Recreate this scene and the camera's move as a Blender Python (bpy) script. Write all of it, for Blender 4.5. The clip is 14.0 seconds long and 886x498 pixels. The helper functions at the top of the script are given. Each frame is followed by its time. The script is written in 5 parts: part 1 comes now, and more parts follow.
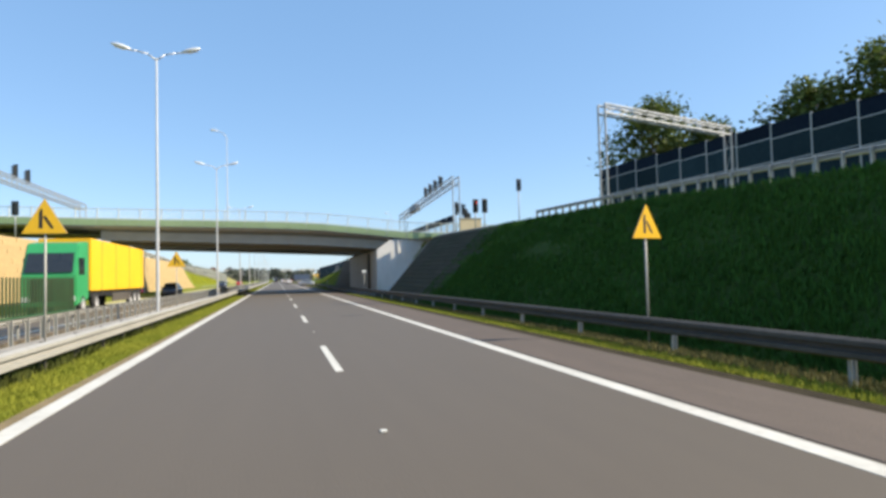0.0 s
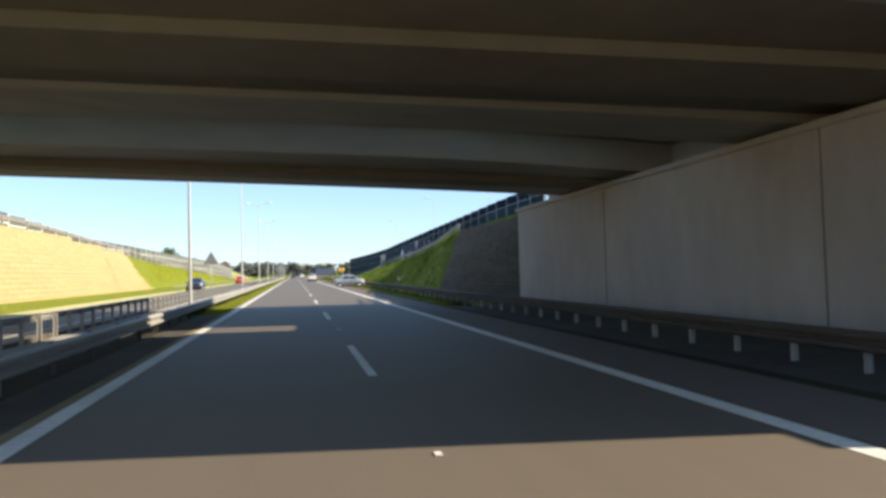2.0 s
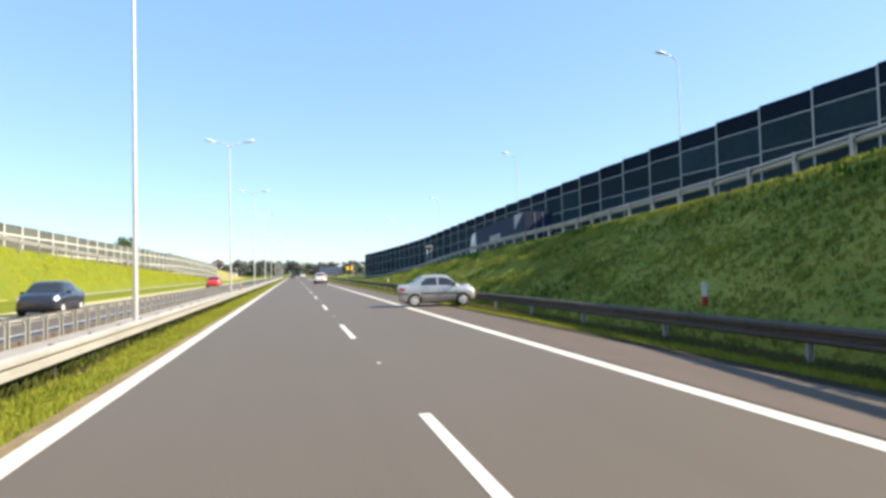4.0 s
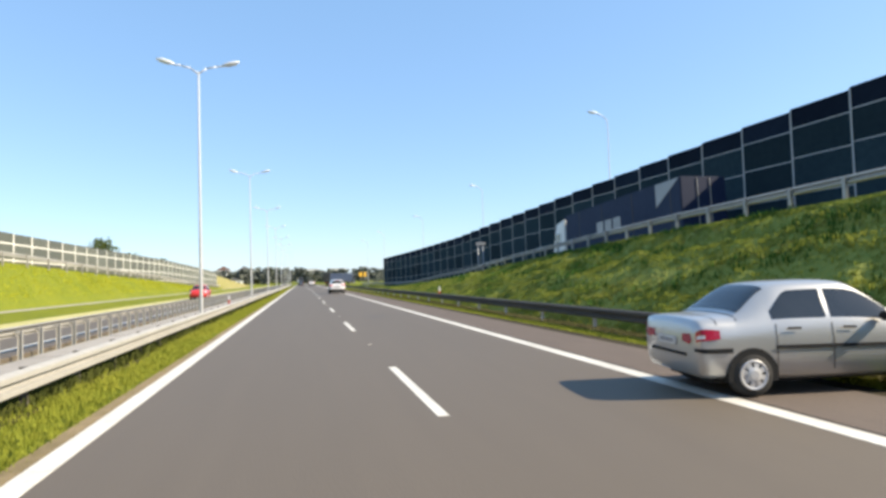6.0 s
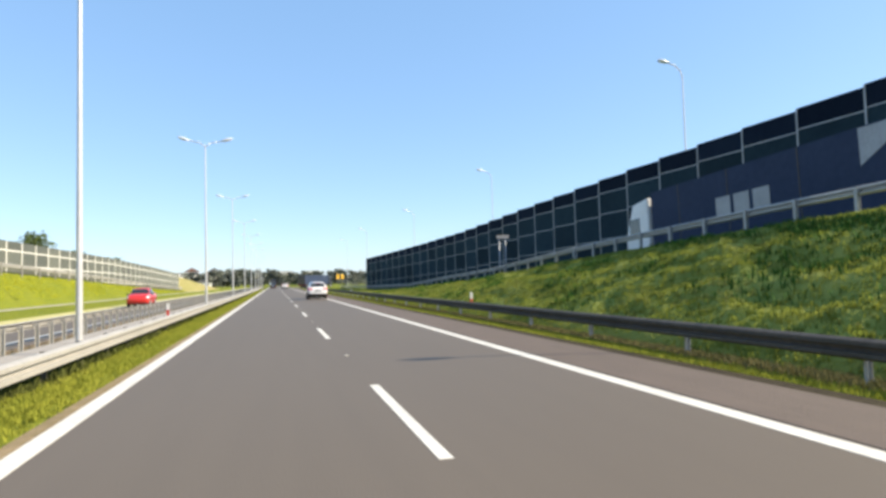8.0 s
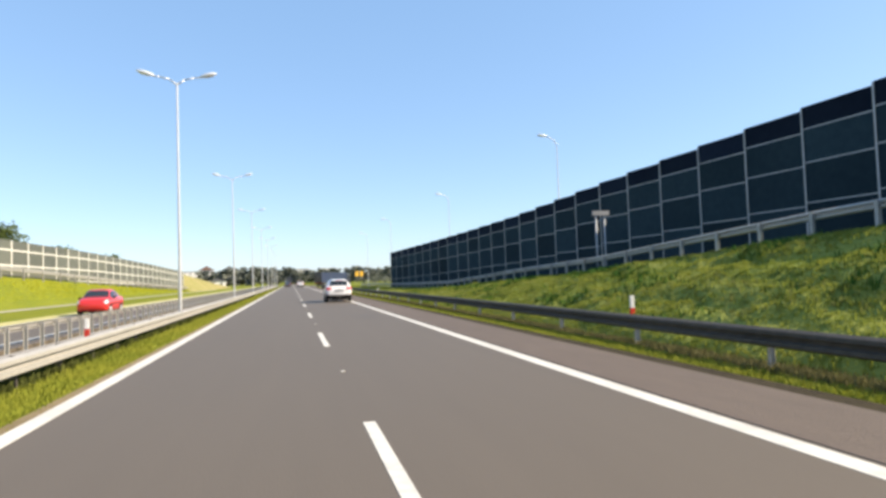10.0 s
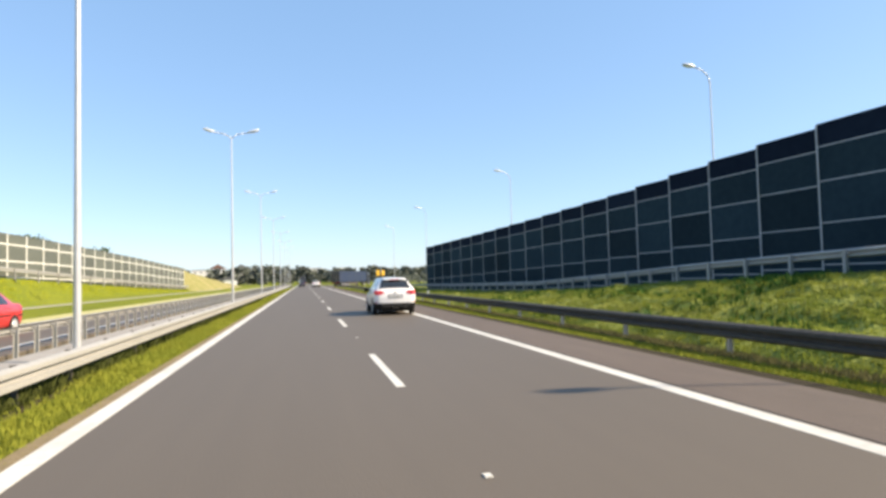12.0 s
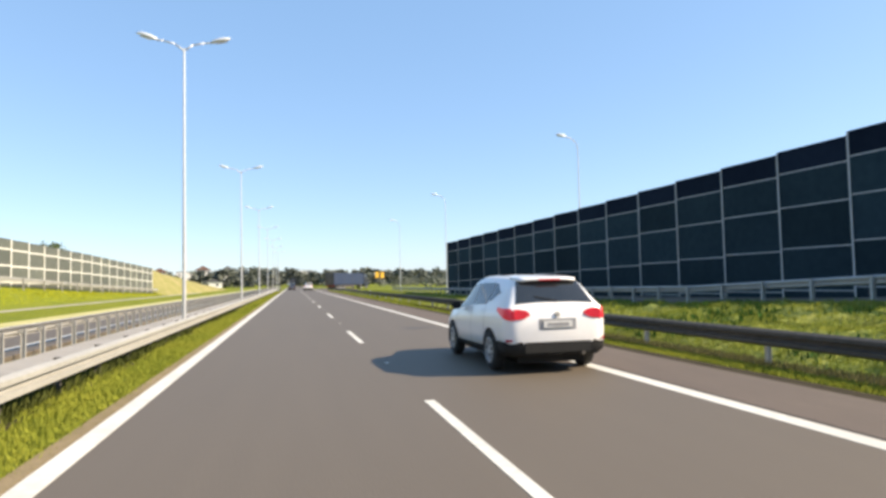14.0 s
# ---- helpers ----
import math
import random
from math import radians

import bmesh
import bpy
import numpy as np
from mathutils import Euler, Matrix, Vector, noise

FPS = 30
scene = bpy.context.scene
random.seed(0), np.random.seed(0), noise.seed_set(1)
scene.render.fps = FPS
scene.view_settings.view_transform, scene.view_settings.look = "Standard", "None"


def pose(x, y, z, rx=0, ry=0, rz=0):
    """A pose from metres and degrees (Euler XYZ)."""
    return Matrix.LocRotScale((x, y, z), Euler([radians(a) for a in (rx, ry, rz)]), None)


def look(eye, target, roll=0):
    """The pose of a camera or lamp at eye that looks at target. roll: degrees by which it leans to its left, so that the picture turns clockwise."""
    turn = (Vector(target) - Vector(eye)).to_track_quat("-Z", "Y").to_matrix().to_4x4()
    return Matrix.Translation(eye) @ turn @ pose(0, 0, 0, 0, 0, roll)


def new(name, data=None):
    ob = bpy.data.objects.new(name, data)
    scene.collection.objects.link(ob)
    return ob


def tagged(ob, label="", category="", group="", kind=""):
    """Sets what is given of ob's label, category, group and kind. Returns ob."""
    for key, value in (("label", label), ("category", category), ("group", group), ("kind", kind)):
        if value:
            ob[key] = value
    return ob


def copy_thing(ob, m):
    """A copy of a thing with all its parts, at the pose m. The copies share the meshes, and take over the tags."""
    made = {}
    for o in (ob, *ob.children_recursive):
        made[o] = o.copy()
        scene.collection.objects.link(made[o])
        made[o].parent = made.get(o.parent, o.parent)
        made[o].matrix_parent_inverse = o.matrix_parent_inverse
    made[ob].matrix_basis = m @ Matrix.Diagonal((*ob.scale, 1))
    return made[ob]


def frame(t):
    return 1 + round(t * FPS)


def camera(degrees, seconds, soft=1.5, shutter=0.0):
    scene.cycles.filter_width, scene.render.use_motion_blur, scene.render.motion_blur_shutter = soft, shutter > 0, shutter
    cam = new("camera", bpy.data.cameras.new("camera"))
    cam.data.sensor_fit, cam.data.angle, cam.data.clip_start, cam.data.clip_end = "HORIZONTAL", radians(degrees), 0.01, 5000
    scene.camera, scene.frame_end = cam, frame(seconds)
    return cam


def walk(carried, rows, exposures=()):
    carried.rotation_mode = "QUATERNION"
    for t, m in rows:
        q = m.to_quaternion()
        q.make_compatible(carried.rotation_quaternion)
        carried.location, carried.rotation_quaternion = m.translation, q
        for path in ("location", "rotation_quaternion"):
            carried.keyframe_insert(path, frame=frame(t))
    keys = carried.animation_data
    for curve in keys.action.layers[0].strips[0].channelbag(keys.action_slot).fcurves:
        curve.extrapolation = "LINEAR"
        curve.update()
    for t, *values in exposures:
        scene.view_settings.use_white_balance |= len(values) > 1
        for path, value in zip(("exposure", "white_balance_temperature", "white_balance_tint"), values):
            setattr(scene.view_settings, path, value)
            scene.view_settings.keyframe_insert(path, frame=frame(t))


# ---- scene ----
cam = camera(70.5, 14.0, soft=3.2)
PATH = [
    (0.00, pose(-0.955, 9.050, 1.510, 92.409, 1.425, -14.797)),
    (0.50, pose(-0.801, 24.600, 1.510, 92.440, 1.692, -14.206)),
    (1.00, pose(-0.753, 40.956, 1.510, 92.206, 2.046, -13.156)),
    (1.50, pose(-0.911, 55.989, 1.510, 91.896, 1.883, -13.869)),
    (2.00, pose(-1.091, 70.101, 1.510, 92.004, 1.484, -13.288)),
    (2.50, pose(-1.200, 82.620, 1.510, 92.046, 1.418, -13.690)),
    (3.00, pose(-1.267, 93.820, 1.510, 91.989, 1.447, -13.757)),
    (3.20, pose(-1.294, 97.946, 1.510, 92.004, 1.296, -13.797)),
    (4.20, pose(-1.320, 115.900, 1.510, 91.976, 1.365, -13.265)),
    (5.30, pose(-1.350, 127.867, 1.510, 91.946, 1.441, -12.680)),
    (5.50, pose(-1.394, 129.248, 1.510, 92.219, 1.619, -12.609)),
    (6.00, pose(-1.478, 132.618, 1.510, 92.575, 1.715, -12.687)),
    (6.50, pose(-1.545, 135.592, 1.510, 92.441, 1.704, -12.906)),
    (7.00, pose(-1.571, 138.927, 1.510, 92.715, 1.555, -13.864)),
    (7.50, pose(-1.556, 142.526, 1.510, 92.848, 1.431, -14.870)),
    (7.70, pose(-1.493, 143.982, 1.510, 92.813, 1.453, -15.094)),
    (8.75, pose(-1.117, 151.400, 1.510, 92.703, 1.685, -14.685)),
    (9.80, pose(-0.741, 158.928, 1.510, 92.593, 1.916, -14.276)),
    (10.00, pose(-0.766, 160.634, 1.510, 92.542, 1.923, -13.587)),
    (10.50, pose(-0.857, 164.872, 1.510, 92.749, 1.868, -12.251)),
    (11.00, pose(-0.993, 169.394, 1.510, 92.854, 1.674, -11.999)),
    (11.50, pose(-1.142, 174.048, 1.510, 92.767, 1.502, -11.972)),
    (12.00, pose(-1.307, 178.560, 1.510, 92.643, 1.409, -12.481)),
    (12.50, pose(-1.430, 182.677, 1.510, 92.725, 1.345, -12.828)),
    (13.00, pose(-1.521, 187.063, 1.510, 92.649, 1.273, -13.206)),
    (13.50, pose(-1.615, 191.423, 1.510, 92.749, 1.231, -13.403)),
    (14.00, pose(-1.667, 195.493, 1.510, 92.918, 1.189, -13.452)),
]
walk(cam, PATH, exposures=[(0.0, 0.7, 7450, 9), (1.1, 0.68, 7400, 9), (1.5, 0.7, 7550, 9), (1.9, 0.92, 7650, 10), (2.2, 1.1, 7900, 12), (2.5, 1.25, 8350, 15), (2.8, 1.5, 8150, 14), (3.2, 1.42, 7900, 12), (4.2, 1.02, 7750, 10), (5.2, 0.92, 7720, 10), (7.7, 0.92, 7720, 10), (10.0, 0.9, 8000, 12), (14.0, 0.9, 8050, 12)])

# ---------------------------------------------------------------- light
SUN = Vector((1.36, -0.47, 1.0))
world = bpy.data.worlds.new("world")
scene.world = world
world.use_nodes = True
wn = world.node_tree.nodes
sky = wn.new("ShaderNodeTexSky")
sky.sky_type = "NISHITA"
sky.sun_disc = False
sky.sun_elevation = math.asin(SUN.normalized().z)
sky.sun_rotation = math.atan2(SUN.x, SUN.y)
sky.altitude = 250
sky.air_density = 0.9
sky.dust_density = 0.5
sky.ozone_density = 3.0
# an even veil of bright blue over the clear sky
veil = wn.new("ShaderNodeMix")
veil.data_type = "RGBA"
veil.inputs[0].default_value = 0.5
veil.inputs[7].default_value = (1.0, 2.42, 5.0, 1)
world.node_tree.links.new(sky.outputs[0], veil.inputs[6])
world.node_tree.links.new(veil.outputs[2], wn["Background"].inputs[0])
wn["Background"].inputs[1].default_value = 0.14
sun = new("sun", bpy.data.lights.new("sun", "SUN"))
sun.data.energy = 5.0
sun.data.angle = radians(0.5)
sun.data.color = (1.0, 0.94, 0.84)
sun.matrix_world = look(SUN * 60, (0, 0, 0))


# ---------------------------------------------------------------- materials
def mat(name, c1, c2=None, rough=0.8, metal=0.0, big=0.15, small=6.0, bump=0.0, bump_scale=40.0, vary=0.0, island=0.0, spec=0.5, mix=0.5, coat=0.0, stretch=None, leafy=0.0, depth=0.02):
    """Two-scale noise between two colours, a fine relief, and a per-object or per-island shift of value."""
    m = bpy.data.materials.new(name)
    m.use_nodes = True
    nt = m.node_tree
    n, ln = nt.nodes, nt.links.new
    b = n["Principled BSDF"]
    b.inputs["Roughness"].default_value = rough
    b.inputs["Metallic"].default_value = metal
    b.inputs["Specular IOR Level"].default_value = spec
    b.inputs["Coat Weight"].default_value = coat
    c2 = c2 or tuple(v * 0.75 for v in c1)
    tc = n.new("ShaderNodeTexCoord")
    src = tc.outputs["Object"]
    if stretch:
        mp = n.new("ShaderNodeMapping")
        mp.inputs["Scale"].default_value = stretch
        ln(src, mp.inputs[0])
        src = mp.outputs[0]
    n1, n2 = n.new("ShaderNodeTexNoise"), n.new("ShaderNodeTexNoise")
    n1.inputs["Scale"].default_value, n2.inputs["Scale"].default_value = big, small
    n1.inputs["Detail"].default_value, n2.inputs["Detail"].default_value = 4, 5
    ln(src, n1.inputs["Vector"])
    ln(src, n2.inputs["Vector"])
    add = n.new("ShaderNodeMath")
    add.operation = "ADD"
    ln(n1.outputs[0], add.inputs[0])
    ln(n2.outputs[0], add.inputs[1])
    rmp = n.new("ShaderNodeMapRange")
    rmp.inputs["From Min"].default_value, rmp.inputs["From Max"].default_value = 1.0 - mix * 0.6, 1.0 + mix * 0.6
    ln(add.outputs[0], rmp.inputs["Value"])
    mx = n.new("ShaderNodeMix")
    mx.data_type = "RGBA"
    mx.inputs[6].default_value, mx.inputs[7].default_value = (*c1, 1), (*c2, 1)
    ln(rmp.outputs[0], mx.inputs[0])
    col = mx.outputs[2]
    if vary or island:
        hs = n.new("ShaderNodeHueSaturation")
        rr = n.new("ShaderNodeMapRange")
        k = vary or island
        rr.inputs["To Min"].default_value, rr.inputs["To Max"].default_value = 1 - k, 1 + k
        if vary:
            ln(n.new("ShaderNodeObjectInfo").outputs["Random"], rr.inputs["Value"])
        else:
            ln(n.new("ShaderNodeNewGeometry").outputs["Random Per Island"], rr.inputs["Value"])
        ln(rr.outputs[0], hs.inputs["Value"])
        ln(col, hs.inputs["Color"])
        col = hs.outputs[0]
    ln(col, b.inputs["Base Color"])
    if leafy:
        tl, ms = n.new("ShaderNodeBsdfTranslucent"), n.new("ShaderNodeMixShader")
        ln(col, tl.inputs[0])
        ms.inputs[0].default_value = leafy
        ln(b.outputs[0], ms.inputs[1])
        ln(tl.outputs[0], ms.inputs[2])
        ln(ms.outputs[0], n["Material Output"].inputs[0])
    if bump:
        n3, bp = n.new("ShaderNodeTexNoise"), n.new("ShaderNodeBump")
        n3.inputs["Scale"].default_value = bump_scale
        n3.inputs["Detail"].default_value = 3
        ln(src, n3.inputs["Vector"])
        ln(n3.outputs[0], bp.inputs["Height"])
        bp.inputs["Strength"].default_value = bump
        bp.inputs["Distance"].default_value = depth
        ln(bp.outputs[0], b.inputs["Normal"])
    return m


def glass(name, tint, clear, rough=0.05):
    """A sheet of glass: part clear, part glossy."""
    m = bpy.data.materials.new(name)
    m.use_nodes = True
    n, ln = m.node_tree.nodes, m.node_tree.links.new
    b = n["Principled BSDF"]
    b.inputs["Base Color"].default_value = (*tint, 1)
    b.inputs["Roughness"].default_value = rough
    tr, ms = n.new("ShaderNodeBsdfTransparent"), n.new("ShaderNodeMixShader")
    tr.inputs[0].default_value = (0.92, 0.95, 0.97, 1)
    ms.inputs[0].default_value = clear
    ln(b.outputs[0], ms.inputs[1])
    ln(tr.outputs[0], ms.inputs[2])
    ln(ms.outputs[0], n["Material Output"].inputs[0])
    return m


def lamp_glow(name, c, power):
    m = mat(name, c, rough=0.3)
    b = m.node_tree.nodes["Principled BSDF"]
    b.inputs["Emission Color"].default_value = (*c, 1)
    b.inputs["Emission Strength"].default_value = power
    return m


ASPHALT = mat("asphalt", (0.096, 0.077, 0.057), (0.120, 0.096, 0.070), rough=0.66, big=0.42, small=3.2, bump=0.15, bump_scale=90, mix=1.4, stretch=(1.0, 0.06, 1.0))
SHOULDER = mat("shoulder_asphalt", (0.092, 0.070, 0.056), (0.116, 0.088, 0.070), rough=0.85, big=0.2, small=2.5, bump=0.5, bump_scale=60, stretch=(1.0, 0.3, 1.0))
PAINT = mat("road_paint", (0.66, 0.64, 0.58), (0.48, 0.46, 0.41), rough=0.6, big=0.8, small=9, bump=0.2)
# black for the median joints and for the painted lamp shadow
JOINT_AND_SHADOW = mat("joint_and_shadow_black", (0.035, 0.032, 0.03), (0.05, 0.047, 0.043), rough=0.6, big=1.0, small=8)
GRASS = mat("grass_ground", (0.21, 0.22, 0.028), (0.11, 0.15, 0.02), rough=0.95, big=0.22, small=2.6, bump=1.0, bump_scale=5, depth=0.22, spec=0.1, mix=0.9)
SWARD = mat("bank_sward", (0.32, 0.31, 0.075), (0.135, 0.185, 0.038), rough=0.95, big=0.5, small=1.7, bump=1.0, bump_scale=6, depth=0.12, spec=0.1, mix=0.9)
# olive blades darkened in colour for the shade under the median rail
BLADE_SHADE = mat("olive_shade_tinted_blades", (0.085, 0.095, 0.026), (0.05, 0.062, 0.016), rough=0.85, big=0.35, small=3.0, island=0.15, spec=0.1)
# darker copy of the grass, holding the shade of the bank before the bridge
TURF = mat("shade_tinted_turf", (0.050, 0.085, 0.018), (0.030, 0.058, 0.013), rough=0.95, big=0.25, small=2.2, bump=1.0, bump_scale=9, depth=0.08, spec=0.1)
BLADE_DARK = mat("dark_green_blades", (0.046, 0.120, 0.020), (0.032, 0.090, 0.016), rough=0.85, big=0.35, small=3.0, island=0.14, spec=0.1)
BLADE = mat("grass_blades", (0.31, 0.315, 0.05), (0.20, 0.235, 0.033), rough=0.85, big=0.35, small=3.0, island=0.2, spec=0.15, leafy=0.3)
BLADE_BANK = mat("bank_grass_blades", (0.285, 0.295, 0.062), (0.145, 0.20, 0.036), rough=0.85, big=0.5, small=1.7, island=0.06, spec=0.12, mix=0.8, leafy=0.5)
BLADE_FAR = mat("sunlit_grass_blades", (0.36, 0.36, 0.03), (0.27, 0.30, 0.025), rough=0.85, big=0.35, small=3.0, island=0.2, spec=0.12)
BLADE_BROWN = mat("brown_dead_blades", (0.17, 0.15, 0.065), (0.10, 0.10, 0.042), rough=0.9, big=0.4, small=2.2, island=0.12, spec=0.1, leafy=0.2)
BLADE_DRY = mat("dry_grass_blades", (0.255, 0.255, 0.085), (0.15, 0.18, 0.042), rough=0.85, big=0.35, small=2.0, island=0.12, spec=0.15, leafy=0.35)
DRY_VERGE = mat("dry_verge", (0.52, 0.47, 0.24), (0.38, 0.36, 0.15), rough=0.95, big=0.3, small=4, bump=0.6, bump_scale=20, spec=0.1)
SAND = mat("sandy_soil", (0.27, 0.205, 0.125), (0.17, 0.135, 0.075), rough=0.95, big=0.5, small=5, bump=0.8, bump_scale=25, spec=0.1)
MOUND = mat("dry_mound_earth", (0.33, 0.265, 0.13), (0.17, 0.18, 0.05), rough=0.95, big=0.12, small=1.2, bump=0.8, bump_scale=10, spec=0.1)
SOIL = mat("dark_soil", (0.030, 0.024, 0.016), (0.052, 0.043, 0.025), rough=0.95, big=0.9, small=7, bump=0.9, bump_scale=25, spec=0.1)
PAVING = mat("median_concrete", (0.33, 0.31, 0.285), (0.25, 0.235, 0.215), rough=0.9, big=0.3, small=4, bump=0.4, vary=0.10)
CONCRETE = mat("concrete", (0.45, 0.44, 0.42), (0.36, 0.35, 0.33), rough=0.85, big=0.25, small=2.2, bump=0.3, bump_scale=18, stretch=(1, 1, 0.35))
GIRDER = mat("girder_concrete", (0.36, 0.36, 0.33), (0.29, 0.285, 0.26), rough=0.8, big=0.2, small=1.6, bump=0.2, stretch=(0.4, 1, 1))
# concrete darkened in colour for the shade under the decks
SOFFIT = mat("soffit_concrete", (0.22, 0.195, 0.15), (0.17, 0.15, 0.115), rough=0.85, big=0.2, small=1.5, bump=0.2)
CONCRETE_PALE = mat("pale_concrete", (0.72, 0.70, 0.66), (0.62, 0.60, 0.56), rough=0.85, big=0.3, small=2.5, bump=0.3, bump_scale=18, stretch=(1, 1, 0.35))
GREEN_TRIM = mat("green_cornice", (0.38, 0.49, 0.27), (0.32, 0.43, 0.22), rough=0.6, big=0.5, small=4, vary=0.06)
# slope stone and right-hand blocks are darkened in colour for their shaded side
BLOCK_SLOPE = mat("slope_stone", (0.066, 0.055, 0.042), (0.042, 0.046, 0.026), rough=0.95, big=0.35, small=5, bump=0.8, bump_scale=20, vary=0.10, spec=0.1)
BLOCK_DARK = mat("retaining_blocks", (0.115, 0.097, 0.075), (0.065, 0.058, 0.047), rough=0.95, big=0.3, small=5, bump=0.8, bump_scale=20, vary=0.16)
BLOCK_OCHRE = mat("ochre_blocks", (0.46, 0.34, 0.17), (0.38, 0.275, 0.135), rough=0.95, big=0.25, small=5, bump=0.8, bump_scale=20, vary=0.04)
GALV = mat("galvanised_steel", (0.41, 0.395, 0.36), (0.325, 0.315, 0.285), rough=0.55, metal=0.15, big=0.8, small=7, bump=0.05, vary=0.06)
GALV_COOL = mat("cool_galvanised_steel", (0.37, 0.38, 0.38), (0.28, 0.29, 0.29), rough=0.55, metal=0.15, big=0.8, small=7, bump=0.05, vary=0.06)
GALV_DARK = mat("dark_steel", (0.105, 0.094, 0.082), (0.068, 0.060, 0.052), rough=0.75, metal=0.05, spec=0.2, big=0.7, small=6, bump=0.05)
POLE = mat("lamp_pole_steel", (0.60, 0.61, 0.62), (0.50, 0.51, 0.52), rough=0.4, metal=0.4, big=0.6, small=5)
LAMPHEAD = mat("lamp_housing", (0.72, 0.74, 0.75), (0.64, 0.66, 0.67), rough=0.4, metal=0.2, big=2, small=9)
LAMPGLASS = mat("lamp_glass", (0.75, 0.78, 0.78), (0.65, 0.68, 0.68), rough=0.15, big=2, small=9)
PANEL = mat("dark_acoustic_panel", (0.013, 0.028, 0.037), (0.020, 0.040, 0.050), rough=0.85, spec=0.06, big=0.3, small=3, bump=0.15, bump_scale=30, vary=0.3)
PANEL_TOP = mat("dark_top_panel", (0.006, 0.012, 0.024), (0.010, 0.018, 0.032), rough=0.85, spec=0.06, big=0.3, small=3, vary=0.2)
PANEL_GREY = mat("grey_acoustic_panel", (0.105, 0.110, 0.085), (0.075, 0.082, 0.066), rough=0.55, big=0.3, small=3, bump=0.2, vary=0.18)
ALU = mat("barrier_profile", (0.42, 0.43, 0.43), (0.33, 0.34, 0.34), rough=0.55, metal=0.1, big=0.6, small=5)
ALU_LIGHT = mat("pale_barrier_profile", (0.72, 0.72, 0.66), (0.62, 0.62, 0.56), rough=0.6, big=0.6, small=5)
CLEAR = glass("clear_acrylic", (0.5, 0.55, 0.58), 0.86)
YELLOW = mat("sign_yellow", (0.80, 0.46, 0.02), (0.72, 0.40, 0.02), rough=0.4, big=1.5, small=12)
SIGN_RED = mat("sign_red", (0.55, 0.03, 0.02), rough=0.4, big=1.5, small=12)
SIGN_BLACK = mat("sign_black", (0.02, 0.02, 0.02), rough=0.5)
SIGN_BACK = mat("sign_back", (0.30, 0.31, 0.32), rough=0.45, metal=0.4, big=1.5, small=12)
SIGN_WHITE = mat("sign_white", (0.78, 0.78, 0.76), rough=0.45, big=1.5, small=12)
GLARE = mat("green_screen", (0.02, 0.11, 0.035), (0.015, 0.085, 0.03), rough=0.6, big=0.6, small=5, vary=0.15)
GANTRY = mat("gantry_steel", (0.33, 0.35, 0.37), (0.26, 0.28, 0.30), rough=0.5, metal=0.4, big=0.7, small=6)
SIGNAL = mat("signal_housing", (0.02, 0.024, 0.028), rough=0.5)
LENS_RED = lamp_glow("signal_red_lens", (0.6, 0.05, 0.03), 0.6)
LENS_OFF = mat("signal_lens", (0.05, 0.06, 0.05), rough=0.2)
SILVER = mat("silver_car_paint", (0.50, 0.50, 0.49), (0.46, 0.46, 0.45), rough=0.32, metal=0.55, big=1.2, small=60, coat=0.6)
WHITE_CAR = mat("white_car_paint", (0.80, 0.79, 0.78), (0.76, 0.75, 0.74), rough=0.3, big=1.2, small=9, coat=0.6)
RED_CAR = mat("red_car_paint", (0.62, 0.03, 0.025), (0.55, 0.025, 0.02), rough=0.3, big=1.2, small=9, coat=0.6)
DARK_CAR = mat("dark_car_paint", (0.022, 0.028, 0.045), (0.017, 0.021, 0.034), rough=0.28, big=1.2, small=9, coat=0.6)
CAR_GLASS = mat("car_glass", (0.018, 0.022, 0.026), (0.026, 0.030, 0.034), rough=0.06, big=1.0, small=5, spec=0.8)
BLACK_PLASTIC = mat("black_plastic", (0.018, 0.018, 0.018), (0.025, 0.025, 0.025), spec=0.2, rough=0.8, big=2, small=20)
TYRE = mat("tyre_rubber", (0.018, 0.018, 0.018), (0.03, 0.029, 0.027), rough=0.85, big=3, small=20)
DISC = mat("brake_disc_steel", (0.20, 0.20, 0.20), (0.14, 0.14, 0.14), rough=0.5, metal=0.5, big=3, small=15)
GRAVEL = mat("dusty_gravel", (0.10, 0.092, 0.08), (0.065, 0.06, 0.052), rough=0.95, big=0.6, small=9, bump=0.9, bump_scale=30, spec=0.1)
RIM = mat("alloy_rim", (0.62, 0.62, 0.62), (0.52, 0.52, 0.52), rough=0.35, metal=0.3, big=3, small=15)
TAIL_RED = mat("tail_light_red", (0.42, 0.014, 0.05), (0.34, 0.010, 0.04), rough=0.12, big=3, small=15, coat=0.5)
BRAKE_RED = lamp_glow("lit_tail_light", (0.50, 0.022, 0.04), 0.22)
CLEAR_LAMP = mat("clear_lamp_lens", (0.68, 0.70, 0.72), rough=0.1, big=3, small=15)
PLATE = mat("plate_white", (0.72, 0.72, 0.70), rough=0.4, big=5, small=20)
PLATE_BAR = mat("plate_bar", (0.30, 0.30, 0.31), rough=0.5)
TRUCK_BLUE = mat("blue_curtain", (0.032, 0.048, 0.088), (0.024, 0.038, 0.072), spec=0.12, rough=0.7, big=0.5, small=4, bump=0.3, bump_scale=3)
TRUCK_DOOR = mat("dark_trailer_door", (0.008, 0.018, 0.048), (0.006, 0.014, 0.040), rough=0.6, spec=0.2, big=0.6, small=5)
TRUCK_YELLOW = mat("yellow_curtain", (0.80, 0.48, 0.02), (0.72, 0.42, 0.018), rough=0.5, big=0.5, small=4, bump=0.3, bump_scale=3)
